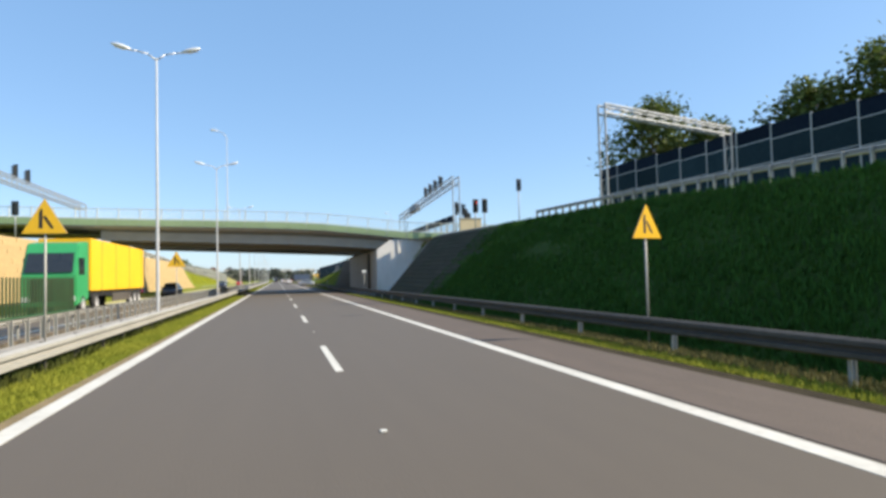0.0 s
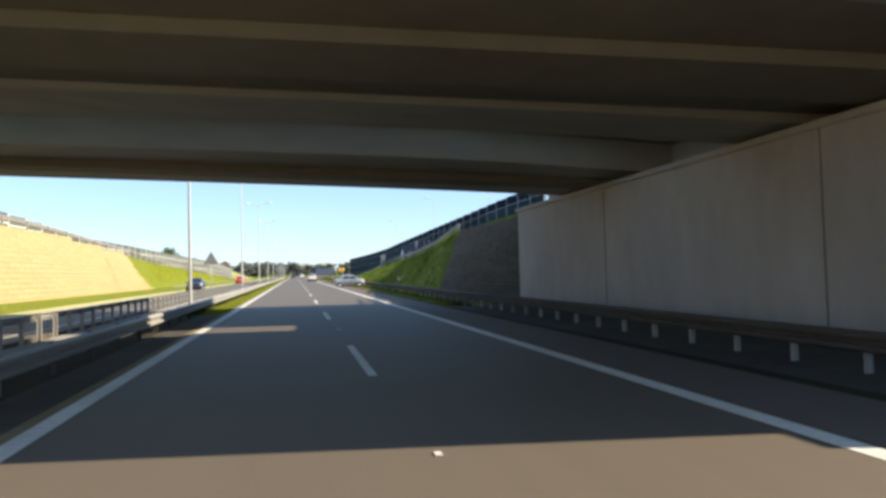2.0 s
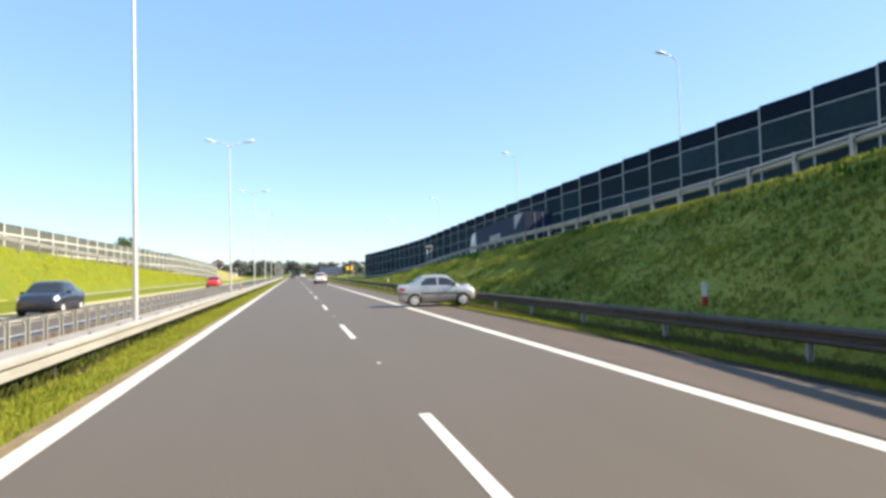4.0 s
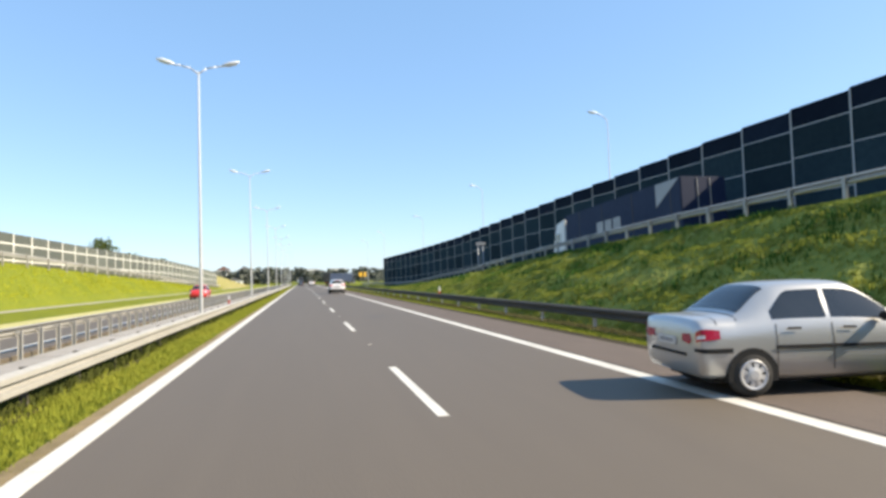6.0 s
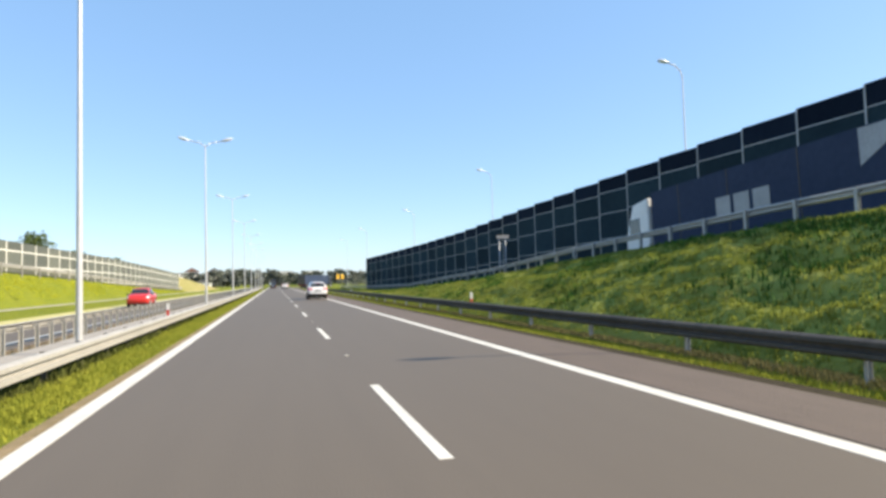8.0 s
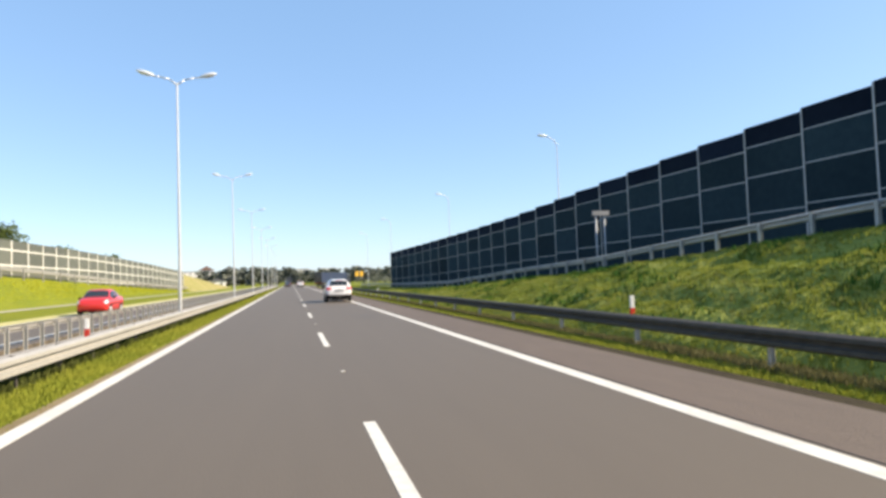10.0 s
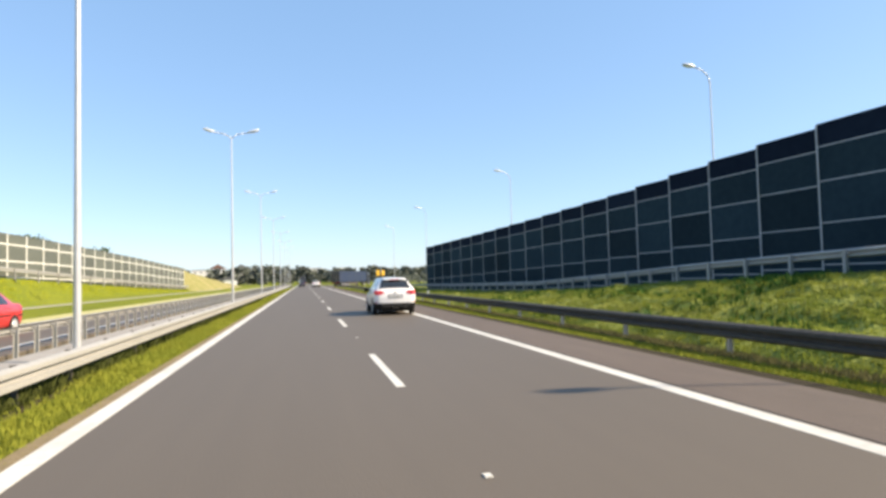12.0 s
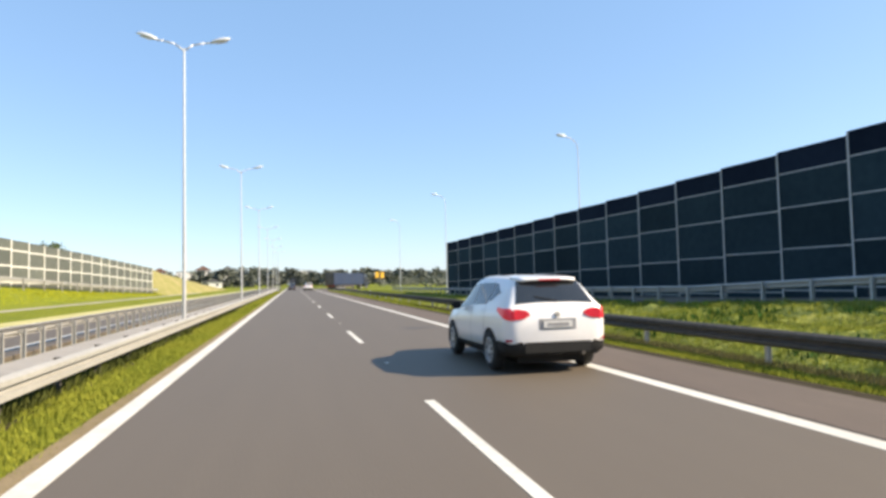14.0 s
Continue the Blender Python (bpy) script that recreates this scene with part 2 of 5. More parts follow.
TRUCK_GREEN = mat("green_cab_paint", (0.03, 0.33, 0.12), (0.025, 0.29, 0.10), rough=0.35, big=1, small=6, coat=0.4)
TRUCK_WHITE = mat("white_truck_paint", (0.74, 0.74, 0.72), (0.66, 0.66, 0.64), rough=0.4, big=1, small=6)
BARK = mat("bark", (0.11, 0.085, 0.06), (0.07, 0.055, 0.04), rough=0.95, big=2, small=14, bump=0.8)
LEAF = mat("leaves", (0.115, 0.145, 0.038), (0.070, 0.105, 0.026), leafy=0.3, rough=0.7, big=0.5, small=3, island=0.4, spec=0.25)
# leaf colour paled and greyed to paint the haze of distance
LEAF_FAR = mat("hazed_far_leaves", (0.140, 0.152, 0.128), (0.115, 0.128, 0.108), rough=0.9, big=0.05, small=0.6, island=0.15, spec=0.1)
PLASTER = mat("house_plaster", (0.76, 0.74, 0.70), (0.68, 0.66, 0.62), rough=0.85, big=0.3, small=3, bump=0.1)
BEIGE_WALL = mat("beige_plaster", (0.55, 0.47, 0.34), (0.48, 0.41, 0.30), rough=0.9, big=0.3, small=3, bump=0.2)
ROOF = mat("roof_tiles", (0.20, 0.10, 0.075), (0.14, 0.08, 0.065), rough=0.85, big=0.4, small=5)
ROOF_GREY = mat("roof_grey", (0.13, 0.13, 0.14), (0.10, 0.10, 0.11), rough=0.8, big=0.4, small=5)


# ---------------------------------------------------------------- mesh tools
class Geo:
    """Gathers vertices and faces of one mesh."""

    def __init__(self):
        self.v, self.f = [], []

    def add(self, vs, fs):
        k = len(self.v)
        self.v += [tuple(p) for p in vs]
        self.f += [tuple(i + k for i in q) for q in fs]
        return self

    def box(self, x0, x1, y0, y1, z0, z1):
        vs = [(x, y, z) for z in (z0, z1) for y in (y0, y1) for x in (x0, x1)]
        return self.add(vs, [(0, 2, 3, 1), (4, 5, 7, 6), (0, 1, 5, 4), (2, 6, 7, 3), (0, 4, 6, 2), (1, 3, 7, 5)])

    def tube(self, p0, p1, r0, r1=None, n=8, caps=True):
        r1 = r0 if r1 is None else r1
        p0, p1 = Vector(p0), Vector(p1)
        q = (p1 - p0).to_track_quat("Z", "Y")
        vs = []
        for p, r in ((p0, r0), (p1, r1)):
            for i in range(n):
                a = 2 * math.pi * i / n
                vs.append(p + q @ Vector((r * math.cos(a), r * math.sin(a), 0)))
        fs = [(i, (i + 1) % n, n + (i + 1) % n, n + i) for i in range(n)]
        if caps:
            fs += [tuple(range(n - 1, -1, -1)), tuple(range(n, 2 * n))]
        return self.add(vs, fs)

    def sweep(self, profile, stations, closed=True):
        """profile: (u, w) points; stations: functions' results (origin, u axis, w axis)."""
        n = len(profile)
        vs = []
        for o, ua, wa in stations:
            o, ua, wa = Vector(o), Vector(ua), Vector(wa)
            vs += [o + ua * u + wa * w for u, w in profile]
        fs = []
        m = n if closed else n - 1
        for s in range(len(stations) - 1):
            for i in range(m):
                a, b = s * n + i, s * n + (i + 1) % n
                fs.append((a, b, b + n, a + n))
        if closed:
            fs += [tuple(range(n - 1, -1, -1)), tuple(range((len(stations) - 1) * n, len(stations) * n))]
        return self.add(vs, fs)

    def mesh(self, name, material, smooth=False, bevel=0.0):
        me = bpy.data.meshes.new(name)
        me.from_pydata(self.v, [], self.f)
        bm = bmesh.new()
        bm.from_mesh(me)
        if bevel:
            bmesh.ops.remove_doubles(bm, verts=bm.verts, dist=0.0005)
            bmesh.ops.bevel(bm, geom=[e for e in bm.edges if len(e.link_faces) == 2 and e.calc_face_angle(0) > 0.5], offset=bevel, segments=2, affect="EDGES", clamp_overlap=True)
        if len(self.f) < 60000:
            bmesh.ops.recalc_face_normals(bm, faces=bm.faces)
        bm.to_mesh(me)
        bm.free()
        me.materials.append(material)
        if smooth:
            for p in me.polygons:
                p.use_smooth = True
        return me


def part(name, geo, material, parent=None, label="", smooth=False, bevel=0.0, at=None):
    """Links a Geo or a ready mesh as one object, under a thing or a part."""
    me = geo.mesh(name, material, smooth, bevel) if isinstance(geo, Geo) else geo
    ob = new(name, me)
    if parent is not None:
        ob.parent = parent
    if at is not None:
        ob.matrix_basis = at
    if label:
        tagged(ob, label)
    return ob


def thing(name, label, category, group="", kind="", at=None):
    ob = new(name)
    ob.empty_display_size = 0.3
    if at is not None:
        ob.matrix_basis = at
    return tagged(ob, label, category, group, kind)


def lerp_table(tab, y, c):
    if y <= tab[0][0]:
        return tab[0][c]
    for a, b in zip(tab, tab[1:]):
        if y <= b[0]:
            k = (y - a[0]) / (b[0] - a[0])
            return a[c] + k * (b[c] - a[c])
    return tab[-1][c]


# ---------------------------------------------------------------- plan
X_LEFT_LINE, X_RIGHT_LINE, X_DASH = -3.64, 3.32, 0.0
# side bank on the right: distance along the road, foot x, crest x, crest height
BANK_R = [(-150, 7.6, 12.5, 2.2), (18, 7.6, 12.5, 3.65), (30, 7.6, 12.5, 4.1), (45, 7.6, 12.5, 4.45), (60, 7.7, 12.6, 4.85), (66, 8.6, 13.3, 5.1), (72, 10.5, 15.0, 5.5),
          (73.6, 10.3, 10.9, 5.1), (96.6, 10.3, 10.9, 5.0), (97.2, 9.2, 10.0, 4.35), (105, 8.2, 9.8, 4.25), (112, 8.0, 9.8, 4.15), (118, 7.3, 10.7, 4.15), (130, 7.0, 11.9, 3.7),
          (145, 6.95, 12.9, 3.35), (155, 6.95, 12.9, 3.1), (162, 6.95, 12.9, 2.85), (175, 6.95, 12.9, 2.28), (188, 6.95, 12.9, 1.5), (200, 6.95, 12.9, 1.12),
          (206, 6.95, 12.9, 0.85), (217, 6.95, 12.9, 0.42), (240, 6.95, 12.9, 0.2), (265, 6.95, 12.9, 0.08), (300, 6.95, 12.9, 0.0), (900, 6.95, 12.9, 0.0)]
BANK_L = [(-150, -18.0, -20.4, 3.0), (20, -18.0, -20.4, 4.2), (60, -18.0, -20.4, 5.0), (76, -18.6, -19.6, 5.4), (102, -18.6, -19.6, 5.3), (122, -18.2, -19.7, 5.1),
          (141, -18.2, -19.9, 4.45), (151, -18.0, -20.2, 4.25), (165, -18.8, -20.9, 3.75), (180, -18.8, -21.2, 3.4), (196, -18.8, -21.3, 3.0), (219, -18.8, -21.3, 2.45),
          (247, -18.8, -21.3, 1.65), (265, -18.8, -21.3, 1.15), (299, -18.8, -21.3, 0.4), (330, -18.8, -21.3, 0.25), (900, -18.8, -21.3, 0.25)]


def crest_r(y):
    return lerp_table(BANK_R, y, 3)


def crest_l(y):
    return lerp_table(BANK_L, y, 3)


def sink(y):
    """How far the slip road lies below the crest of its bank."""
    return lerp_table([(100, 0.0), (116, 0.9), (185, 0.9), (212, 0.0)], y, 1)


# noise barrier behind the slip road: distance along the road, x, top height
WALL_R = [(100, 26.3, 11.0), (120, 25.5, 10.7), (142, 24.3, 10.2), (161, 23.5, 9.5), (178, 22.8, 8.9), (200, 21.4, 7.9), (217, 20.2, 7.0), (232, 19.0, 6.55), (245, 17.7, 6.2), (265, 15.6, 5.75), (300, 15.0, 5.5)]


def wall_x(y):
    return lerp_table(WALL_R, y, 1)


# ---------------------------------------------------------------- ground, roads, markings
def build_ground():
    ys = [-300, -150, -80, -40, -20] + list(np.arange(0, 72, 3.0)) + [72, 73.4, 73.6, 80, 90, 96.5, 97.2] + list(np.arange(99, 330, 2.5)) + [350, 400, 450, 520, 600, 700, 850, 1100, 1600, 2600]
    rows = []
    for y in ys:
        fr, cr, zr = (lerp_table(BANK_R, y, c) for c in (1, 2, 3))
        fl, cl, zl = (lerp_table(BANK_L, y, c) for c in (1, 2, 3))
        hump = 0.12 * noise.noise((0, y * 0.11, 3)) + 0.06 * noise.noise((5, y * 0.4, 1))
        if y < 73:
            hump = 0.0
        far = 0.0 if y < 500 else (y - 500) * 0.006
        rise = lerp_table([(55, 0.0), (72, 2.4), (103, 2.4), (120, 0.0)], y, 1)
        xs = [(-2500, zl * 0.2 + far), (-700, zl * 0.3 + far), (-200, zl * 0.5 + far), (-70, zl * 0.8 + far + rise * 0.8), (-40, zl + far + rise), (cl - 3, zl + 0.02), (cl, zl), (cl * 0.67 + fl * 0.33, zl * 0.66 + hump * 0.5), (cl * 0.33 + fl * 0.67, zl * 0.32 + hump * 0.5),
              (fl, 0.24), (fl + 1.0, 0.2), (-14.9, -0.1), (-14.5, -0.06), (-8.6, -0.06), (-8.3, -0.1), (-7.9, -0.13), (-5.2, -0.13), (-4.7, -0.12), (-3.85, -0.06),
              (4.9, -0.05), (5.3, -0.09), (6.2, -0.16), (6.9, -0.2), (fr, -0.24)]
        for k in (0.2, 0.4, 0.6, 0.8):
            xs.append((fr + (cr - fr) * k, -0.24 + (zr + 0.24) * (k ** 1.0) + hump * math.sin(k * math.pi)))
        xs += [(cr, zr), (cr + 0.75, zr + 0.0), (13.3, zr - sink(y)), (max(15.2, wall_x(y) + 1.5), zr - sink(y)), (max(20, wall_x(y) + 5), zr + 0.1 + far), (45, zr + 0.3 + far), (90, zr * 0.9 + far), (250, zr * 0.5 + 1 + far), (800, 2 + far), (2500, 4 + far)]
        rows.append([(x, y, z) for x, z in xs])
    g = Geo()
    n = len(rows[0])
    g.v = [p for r in rows for p in r]
    g.f = [(s * n + i, s * n + i + 1, (s + 1) * n + i + 1, (s + 1) * n + i) for s in range(len(rows) - 1) for i in range(n - 1)]
    me = g.mesh("ground", GRASS)
    tagged(new("ground", me), "uneven green and yellowed grass ground with sloping banks", "ground", kind="structure")


def slab(name, x0, x1, y0, y1, z, material, label, category="road", step=0.0, height=None, parent=None, thick=0.25):
    """A paved strip with chamfered long edges, which may follow a height."""
    prof = [(x0, -thick), (x0, -0.02), (x0 + 0.02, 0.0), (x1 - 0.02, 0.0), (x1, -0.02), (x1, -thick)]
    ys = np.arange(y0, y1 + 0.01, step) if step else (y0, y1)
    st = [((0, y, (height(y) if height else 0.0) + z), (1, 0, 0), (0, 0, 1)) for y in ys]
    g = Geo().sweep(prof, st)
    if parent is not None:
        return part(name, g, material, parent, label)
    return tagged(part(name, g, material), label, category, kind="structure")


build_ground()
road = slab("road", -3.772, 3.52, -120, 620, 0.0, ASPHALT, "brown-grey asphalt motorway carriageway, smooth and dry")
shoulder = slab("road_shoulder", 3.524, 5.02, -120, 620, -0.004, SHOULDER, "reddish-grey asphalt hard shoulder beside the carriageway")
opposite = slab("road_opposite", -13.1, -7.96, -120, 620, 0.0, ASPHALT, "grey asphalt carriageway of the opposite direction")
g = Geo()
for y in range(100, 301, 4):
    x1 = max(14.4, wall_x(y) - 0.9)
    z = crest_r(y) - sink(y) + 0.06
    g.v += [(13.35, y, z - 0.25), (13.35, y, z), (x1, y, z), (x1, y, z - 0.25)]
g.f = [(4 * s + i, 4 * s + (i + 1) % 4, 4 * s + 4 + (i + 1) % 4, 4 * s + 4 + i) for s in range(50) for i in range(4)] + [(0, 1, 2, 3), (203, 202, 201, 200)]
ramp = tagged(part("road_ramp", g, ASPHALT), "grey asphalt slip road on the bank", "road", kind="structure")
slab("road_exit", 5.024, 22.0, 331.5, 392, -0.012, SHOULDER, "grey asphalt exit area beside the carriageway far ahead")
slab("verge_dry", -14.6, -13.104, -120, 420, -0.01, DRY_VERGE, "pale dry verge beyond the opposite carriageway", "verge")
slab("verge_sand", -4.02, -3.776, -120, 400, -0.03, SAND, "sandy strip between asphalt and grass", "verge")
# dark soil strip that also paints the shade below the rail beam
slab("verge_soil", -5.745, -4.93, -120, 400, -0.075, SOIL, "dark soil under the median guard rail, standing in for the shade of the beam", "verge")
slab("gravel_strip", 5.46, 8.55, 64.5, 97.0, -0.07, GRAVEL, "dusty gravel strip under the bridge beside the hard shoulder", "gravel")
slab("gravel_strip", -4.925, -4.025, 72.9, 97.4, -0.06, GRAVEL, "dusty gravel strip under the bridge beside the median", "gravel")
slab("verge_soil", 5.024, 5.452, -120, 400, -0.028, SOIL, "dark crumbly soil along the asphalt edge", "verge")


def marking(name, x0, x1, y0, y1, parent, z=0.004, material=PAINT):
    prof = [(x0, -0.004), (x0, 0.0), (x1, 0.0), (x1, -0.004)]
    return part(name, Geo().sweep(prof, [((0, y0, z), (1, 0, 0), (0, 0, 1)), ((0, y1, z), (1, 0, 0), (0, 0, 1))]), material, parent)


marking("edge_line", X_LEFT_LINE - 0.12, X_LEFT_LINE + 0.12, -120, 600, road)
marking("edge_line", X_RIGHT_LINE - 0.12, X_RIGHT_LINE + 0.12, -120, 600, road)
marking("edge_line", -12.95, -12.75, -120, 600, opposite)
marking("edge_line", -8.85, -8.65, -120, 600, opposite)
dash_mesh = Geo().box(-0.065, 0.065, 0, 4.0, 0, 0.004).mesh("lane_dash", PAINT)
for k in range(-10, 40):
    part("lane_dash", dash_mesh, PAINT, road, at=pose(X_DASH, 103.35 + 12 * k, 0.001))
    if k % 2 == 0:
        part("lane_dash", dash_mesh, PAINT, opposite, at=pose(-11.0, 101.0 + 12 * k, 0.001))
stud_mesh = Geo().box(-0.035, 0.035, -0.05, 0.05, 0, 0.014).mesh("road_stud", PAINT, bevel=0.006)
for k in range(-8, 28):
    part("road_stud", stud_mesh, PAINT, road, at=pose(0.03, 99.2 + 12 * k, 0.0))
# short dark patch across the right lane, painting the shadow of a lamp head
for y in (34.2,):
    g = Geo()
    pts = [(1.45, y + 0.02), (1.7, y + 0.13), (2.1, y + 0.10), (2.4, y - 0.06), (2.2, y - 0.16), (1.75, y - 0.12)]
    g.add([(px_, py_, 0.004) for px_, py_ in pts] + [(px_, py_, 0.0) for px_, py_ in pts], [tuple(range(6))] + [(i, i + 6, (i + 1) % 6 + 6, (i + 1) % 6) for i in range(6)])
    part("lamp_shadow_patch", g, JOINT_AND_SHADOW, road, "dark patch painted as the shadow of a lamp head")
# median strip of concrete slabs
med = slab("median_strip", -7.75, -5.75, -120, 420, -0.07, PAVING, "pale concrete median strip between the guard rails", "median")
joint_mesh = Geo().box(-7.72, -5.78, -0.012, 0.012, -0.004, 0.003).mesh("joint", JOINT_AND_SHADOW)
for k in range(40):
    part("joint", joint_mesh, JOINT_AND_SHADOW, med, at=pose(0, 5 + 6.0 * k, -0.07))
# shallow concrete drain at the foot of the far bank
slab("drain_channel", -18.75, -18.15, 168, 320, 0.27, PAVING, "pale concrete drain channel along the bank", "drain", thick=0.3)


# ---------------------------------------------------------------- guard rails
W_PROFILE = [(0.0, 0.0), (0.03, -0.012), (0.085, -0.04), (0.085, -0.105), (0.006, -0.122), (0.006, -0.19), (0.085, -0.207), (0.085, -0.272), (0.03, -0.298), (0.0, -0.31)]


def guard_rail(label, x_of, base_of, top, y0, y1, face, spacing, material, group, post_back=0.10, beam_step=4.0, post_material=None, beam=1.0, slim=1.0, close=None):
    """A W-beam on posts. face: +1 or -1, the side to which the beam looks."""
    t = thing("guard_rail", label, "guard rail", group)
    prof = [(face * u, w * beam) for u, w in W_PROFILE] + [(face * (u - 0.006), w * beam) for u, w in reversed(W_PROFILE)]
    st = [((x_of(y), y, base_of(y) + top), (1, 0, 0), (0, 0, 1)) for y in np.arange(y0, y1 + 0.1, beam_step)]
    part("beam", Geo().sweep(prof, st), material, t)
    post = Geo()
    h = top - 0.02
    post.box(-0.05, 0.05, -0.004, 0.004, -0.25, h)
    post.box(-0.05, -0.044, -0.05 * slim, 0.05 * slim, -0.25, h)
    post.box(0.044, 0.05, -0.05 * slim, 0.05 * slim, -0.25, h)
    post_material = post_material or material
    pm = post.mesh("post", post_material)
    block = Geo().box(-0.05, 0.05, -0.06 * slim, 0.06 * slim, -0.24 * beam, -0.06 * beam).mesh("spacer", post_material, bevel=0.01)
    y = y0
    k = 0
    while y < y1 and k < 300:
        x, b = x_of(y), base_of(y)
        p = part("post", pm, material, t, at=pose(x - face * post_back, y, b))
        part("spacer", block, material, p, at=pose(face * (post_back * 0.5), 0, top))
        y += close[2] if close and close[0] <= y < close[1] else spacing
        k += 1
    return t


flat = lambda z: (lambda y: z)
fixed = lambda x: (lambda y: x)
# dark beam steel holds the shade of the face turned from the sun
guard_rail("grey galvanised guard rail on posts beside the hard shoulder", fixed(6.55), flat(-0.16), 0.70, -40, 330, -1, 4.0, GALV_DARK, "motorway guard rails", post_back=0.11, slim=0.6, post_material=GALV_COOL, close=(60, 108, 1.33))
# dark posts paint the shade beneath this beam
guard_rail("pale galvanised guard rail along the grass verge of the median", fixed(-4.95), flat(-0.12), 0.63, -40, 330, 1, 2.0, GALV, "motorway guard rails", post_back=0.14, slim=0.5, post_material=GALV_DARK)
guard_rail("pale galvanised guard rail with posts on the median's far edge", fixed(-7.85), flat(-0.10), 0.72, -10, 330, -1, 1.15, GALV, "motorway guard rails", post_back=0.11, beam=0.55, slim=0.5)


def ramp_rail_x(y):
    return lerp_table(BANK_R, y, 2) + 0.45


guard_rail("galvanised guard rail on the crest of the grass bank", ramp_rail_x, crest_r, 0.70, 113, 292, -1, 2.0, GALV_COOL, "ramp guard rails", post_back=-0.11, beam_step=2.0, beam=0.8)
guard_rail("galvanised guard rail on close-set posts above the shaded bank", ramp_rail_x, crest_r, 0.62, -20, 41, -1, 0.8, GALV_COOL, "ramp guard rails", post_back=-0.11, beam_step=1.0, beam=0.55, slim=0.5)
guard_rail("low galvanised guard rail half hidden behind the shaded crest", ramp_rail_x, lambda y: crest_r(y) - 0.38, 0.62, 42, 72, -1, 2.0, GALV_COOL, "ramp guard rails", post_back=-0.11, beam_step=2.0, beam=0.7)
guard_rail("pale guard rail above the far bank", lambda y: lerp_table(BANK_L, y, 2) + 0.1, crest_l, 0.75, 104, 296, 1, 4.0, GALV, "ramp guard rails", post_back=-0.11, beam_step=4.0)


# ---------------------------------------------------------------- noise barriers
def barrier(label, x_of, base_of, top_of, y0, bays, pitch, rows_top, panel_material, top_material, profile_material, group, clear_bays=(), row_h=1.45, thick=0.11, second=0.0, wide=1.0):
    """Posts with stacked panels; each bay has a level top, so that the top edge runs in steps."""
    t = thing("noise_barrier", label, "noise barrier", group)
    for k in range(bays + 1):
        y = y0 + k * pitch
        x = x_of(y)
        h0, h1 = base_of(y) - 0.4, max(top_of(y - pitch * 0.5), top_of(y + pitch * 0.5)) + 0.05
        fl = 0.06 * wide
        g = Geo().box(x - 0.09, x + 0.09, y - 0.012, y + 0.012, h0, h1).box(x - 0.10, x - 0.085, y - fl, y + fl, h0, h1).box(x + 0.085, x + 0.10, y - fl, y + fl, h0, h1)
        part("post", g, profile_material, t)
        if k == bays:
            break
        ya, yb = y + 0.014, y + pitch - 0.014
        xa, xb = x_of(ya), x_of(yb)
        z1, zb = top_of(y + pitch * 0.5), min(base_of(y), base_of(y + pitch)) - 0.15
        edges = [z1, z1 - rows_top]
        if second:
            edges.append(edges[-1] - second)
        while edges[-1] - row_h > zb + 0.3:
            edges.append(edges[-1] - row_h)
        edges.append(zb)
        for i, (za, zc) in enumerate(zip(edges, edges[1:])):
            clear = k in clear_bays and i > 0
            th = 0.02 if clear else thick
            vs = [(xx + s * th / 2, yy, zz) for zz in (zc + 0.012, za - 0.012) for xx, yy in ((xa, ya), (xb, yb)) for s in (-1, 1)]
            g = Geo().add(vs, [(0, 1, 3, 2), (4, 6, 7, 5), (0, 4, 5, 1), (2, 3, 7, 6), (0, 2, 6, 4), (1, 5, 7, 3)])
            ob = part("panel", g, CLEAR if clear else (top_material if i == 0 else panel_material), t)
            if clear:
                ob.visible_shadow = False
        for z in edges[1:]:
            g = Geo()
            vs = [(xx + s, yy, z + dz) for dz in (-0.035 * wide, 0.035 * wide) for xx, yy in ((xa, ya), (xb, yb)) for s in (-thick / 2 - 0.012, thick / 2 + 0.012)]
            g.add(vs, [(0, 1, 3, 2), (4, 6, 7, 5), (0, 4, 5, 1), (2, 3, 7, 6), (0, 2, 6, 4), (1, 5, 7, 3)])
            part("cross_profile", g, profile_material, t)
        cap = [(xx + s, yy, z1 + dz) for dz in (-0.02, 0.08) for xx, yy in ((xa, ya), (xb, yb)) for s in (-thick / 2 - 0.02, thick / 2 + 0.02)]
        part("cap_profile", Geo().add(cap, [(0, 1, 3, 2), (4, 6, 7, 5), (0, 4, 5, 1), (2, 3, 7, 6), (0, 2, 6, 4), (1, 5, 7, 3)]), top_material, t)
    return t


WALL_L = [(100, -22.0, 7.0), (122, -22.0, 6.6), (141, -22.0, 5.75), (160, -22.0, 5.7), (196, -22.0, 5.45), (235, -22.0, 5.35), (265, -22.0, 4.9), (300, -22.0, 4.1)]
barrier("dark blue-green panel noise barrier with grey posts above the slip road", wall_x, lambda y: crest_r(y) - sink(y), lambda y: lerp_table(WALL_R, y, 2), 104.06, 46, 3.5, 0.95,
        PANEL, PANEL_TOP, ALU, "noise barriers", clear_bays=range(0, 8), row_h=1.85, second=1.55, wide=0.75)
barrier("grey panel noise barrier in a pale frame on the far bank", lambda y: lerp_table(WALL_L, y, 1), crest_l, lambda y: lerp_table(WALL_L, y, 2), 104, 60, 3.2, 0.68,
        PANEL_GREY, PANEL_GREY, ALU_LIGHT, "noise barriers", row_h=1.2, wide=1.4)
